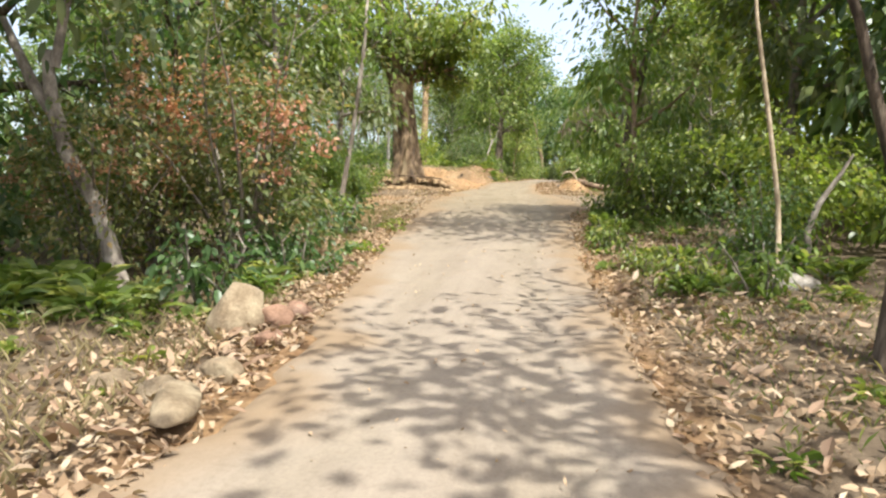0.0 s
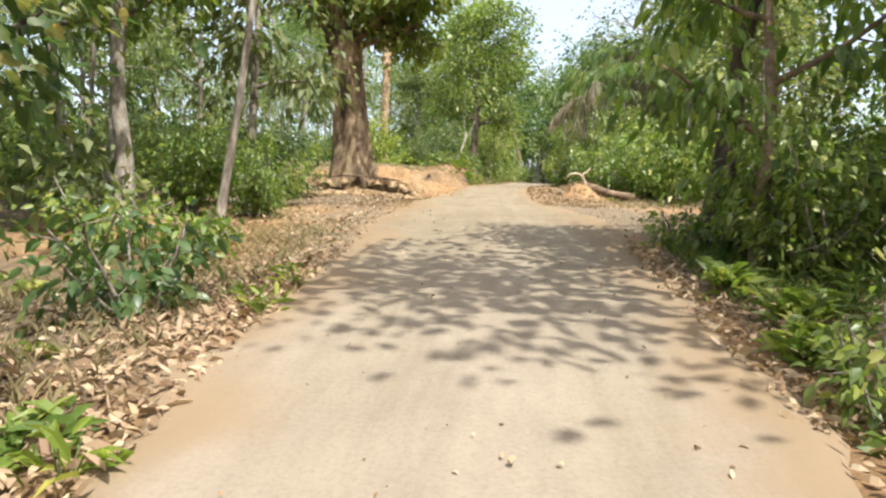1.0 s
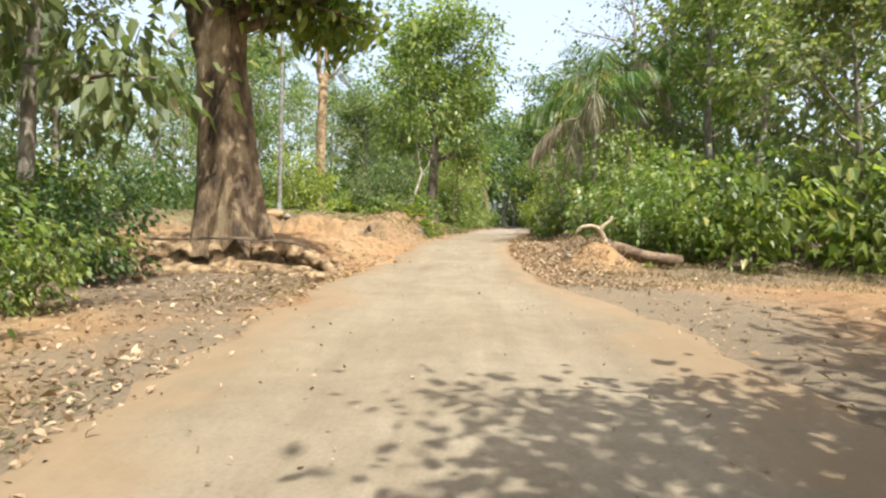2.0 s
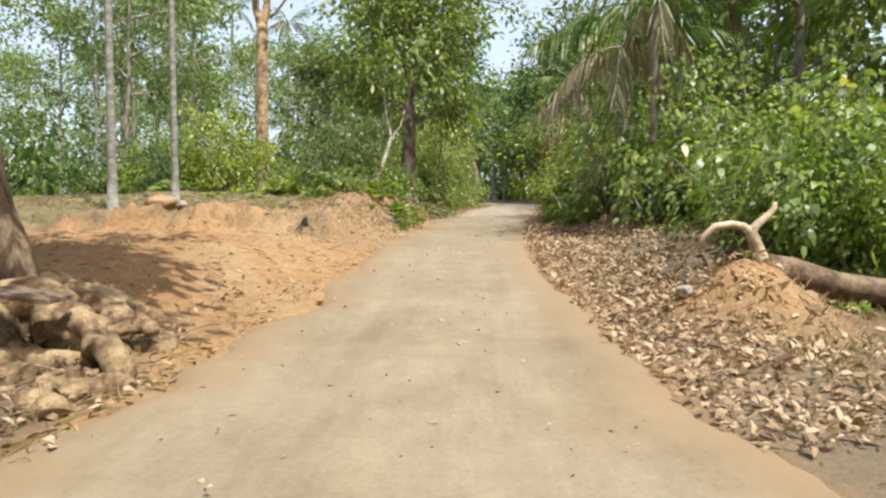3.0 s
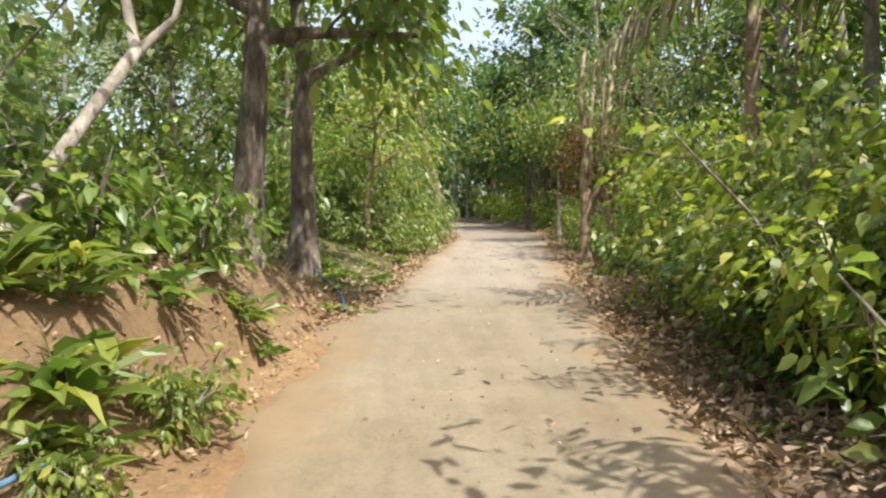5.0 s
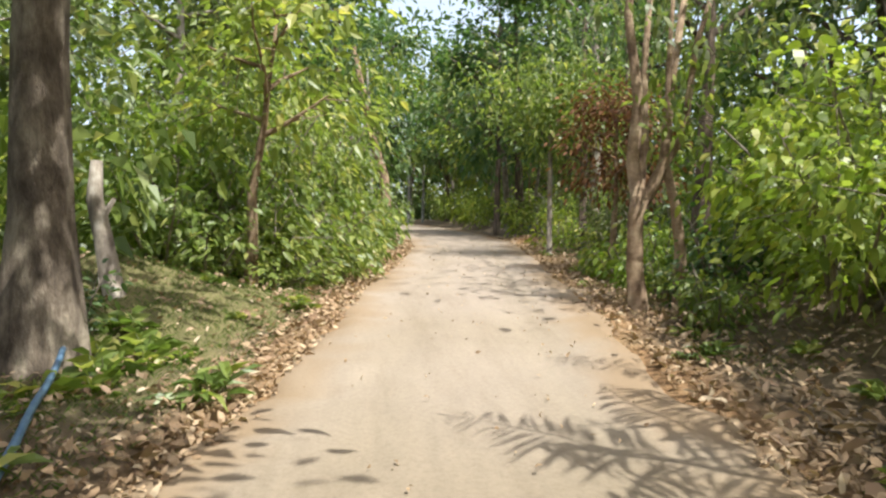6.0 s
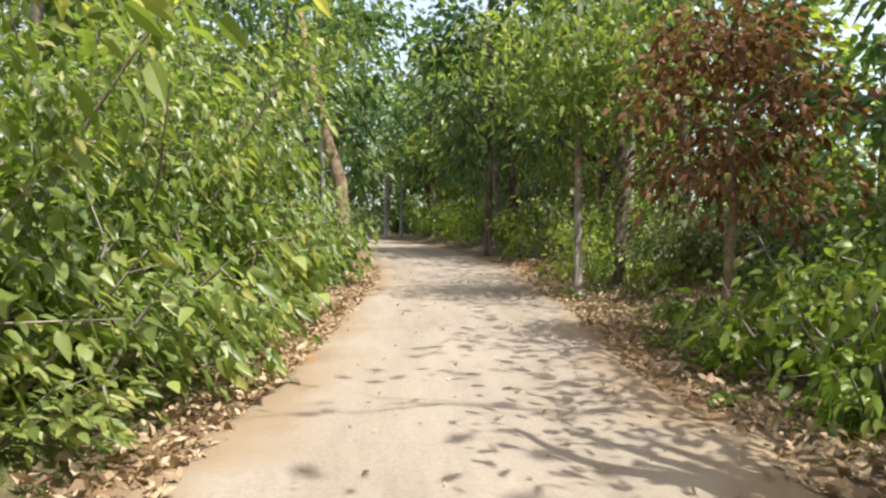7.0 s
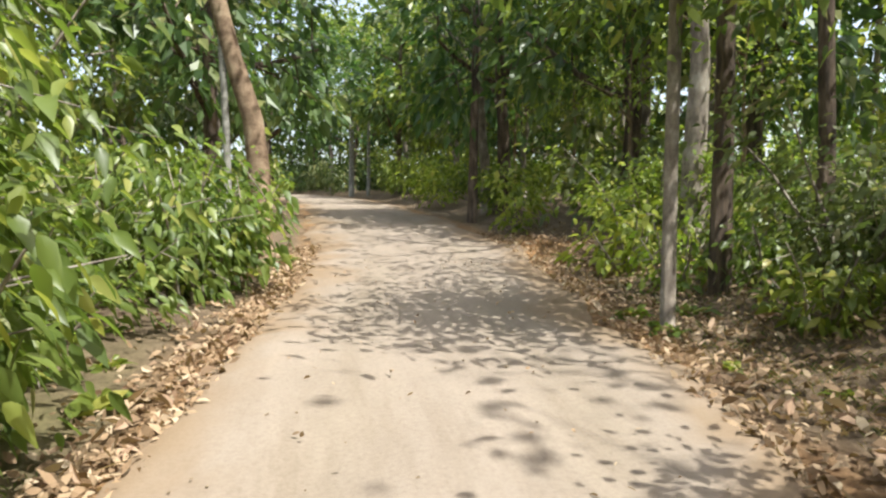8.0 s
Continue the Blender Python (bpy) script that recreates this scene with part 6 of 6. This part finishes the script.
grass("grass tufts on the hummock under the tree", 3000, near(0.5, 2.6, 15.8, 19.6, 1), GRASS_GREEN, 0.25)

rng = np.random.default_rng(34)
tw = Tubes()
for k in range(170):
    if k < 60:
        y, x = rng.uniform(24.5, 29), rng.uniform(-1.6, 0.3)
    elif k < 100:
        y, x = rng.uniform(28, 36), rng.uniform(-6, 0.6)
    elif k < 130:
        y = rng.uniform(6, 20)
        x = float(edge_l(y)) - rng.uniform(0.2, 2.5)
    else:
        y = rng.uniform(28, 58)
        x = float(edge_r(y)) + rng.uniform(0.1, 1.6)
    az, L = rng.uniform(0, 6.28), rng.uniform(0.15, 0.6)
    pts = [(x + math.cos(az) * L * u, y + math.sin(az) * L * u, on_land(x + math.cos(az) * L * u, y + math.sin(az) * L * u) + 0.02 + 0.03 * math.sin(u * 3)) for u in (0, 0.35, 0.7, 1)]
    tw.add(pts, rng.uniform(0.003, 0.009), 4)
tagged(new("twigs", tw.mesh("twigs", BARK_PALM)), "scattered dry brown twigs", "twigs", kind="stuff")

# dead root tuft and rootlets that hang from the washed-out lip
rt = Tubes()
for k in range(26):
    a0 = rng.uniform(0, 6.28)
    p0 = np.array(ground_at(-0.62, 35.25, 0.12)) + rng.normal(size=3) * 0.03
    rt.add(arc(p0, (math.cos(a0) * 0.6, math.sin(a0) * 0.6 - 0.5, -0.6), rng.uniform(0.2, 0.45), 5, (0, -0.3, -0.9), 0.15), np.linspace(0.014, 0.004, 5), 4)
tagged(new("root_tuft", rt.mesh("root_tuft", BARK_DARK)), "dark dead root tuft hanging from the crumbling bank", "roots")
rt = Tubes()
for k in range(150):
    x = rng.uniform(-7, 0.8)
    p0 = np.array(ground_at(x, 35.2 - 0.12 * x + rng.uniform(-0.1, 0.25), 0.01))
    rt.add(arc(p0, (rng.normal() * 0.5, -0.8, -0.1), rng.uniform(0.1, 0.4), 5, (0, -0.2, -1.1), 0.2), np.linspace(0.006, 0.002, 5), 3, close=False)
tagged(new("rootlets", rt.mesh("rootlets", BARK_PALM)), "fine brown rootlets hanging from the bank", "roots", kind="stuff")

# ---------------------------------------------------------------- blue pipe and hose
for name, label, pts in (("water_hose", "blue plastic hose running down from the tree", [(0.66, 46.6, 0.16), (0.8, 46.2, 0.12), (0.92, 45.8, 0.1), (1.06, 45.35, 0.07), (1.22, 44.85, 0.05), (1.4, 44.2, 0.05), (1.5, 43.6, 0.05)]),
                         ("water_pipe", "short blue plastic pipe lying on the bank", [(0.78, 38.95, 0.1), (0.68, 38.65, 0.08), (0.56, 38.32, 0.06), (0.48, 38.08, 0.05)])):
    hp = Tubes()
    pts3 = np.array([(x, y, on_land(x, y) + dz) for x, y, dz in pts])
    k = np.linspace(0, 1, 26)
    u = np.linspace(0, 1, len(pts3))
    smooth = np.stack([np.interp(k, u, pts3[:, j]) for j in range(3)], 1)
    ker = np.ones(3) / 3
    for j in range(3):
        smooth[1:-1, j] = np.convolve(smooth[:, j], ker, mode="valid")
    hp.add(smooth, 0.021 if "hose" in name else 0.016, 8)
    tagged(new(name, hp.mesh(name, HOSE)), label, "hose" if "hose" in name else "pipe")
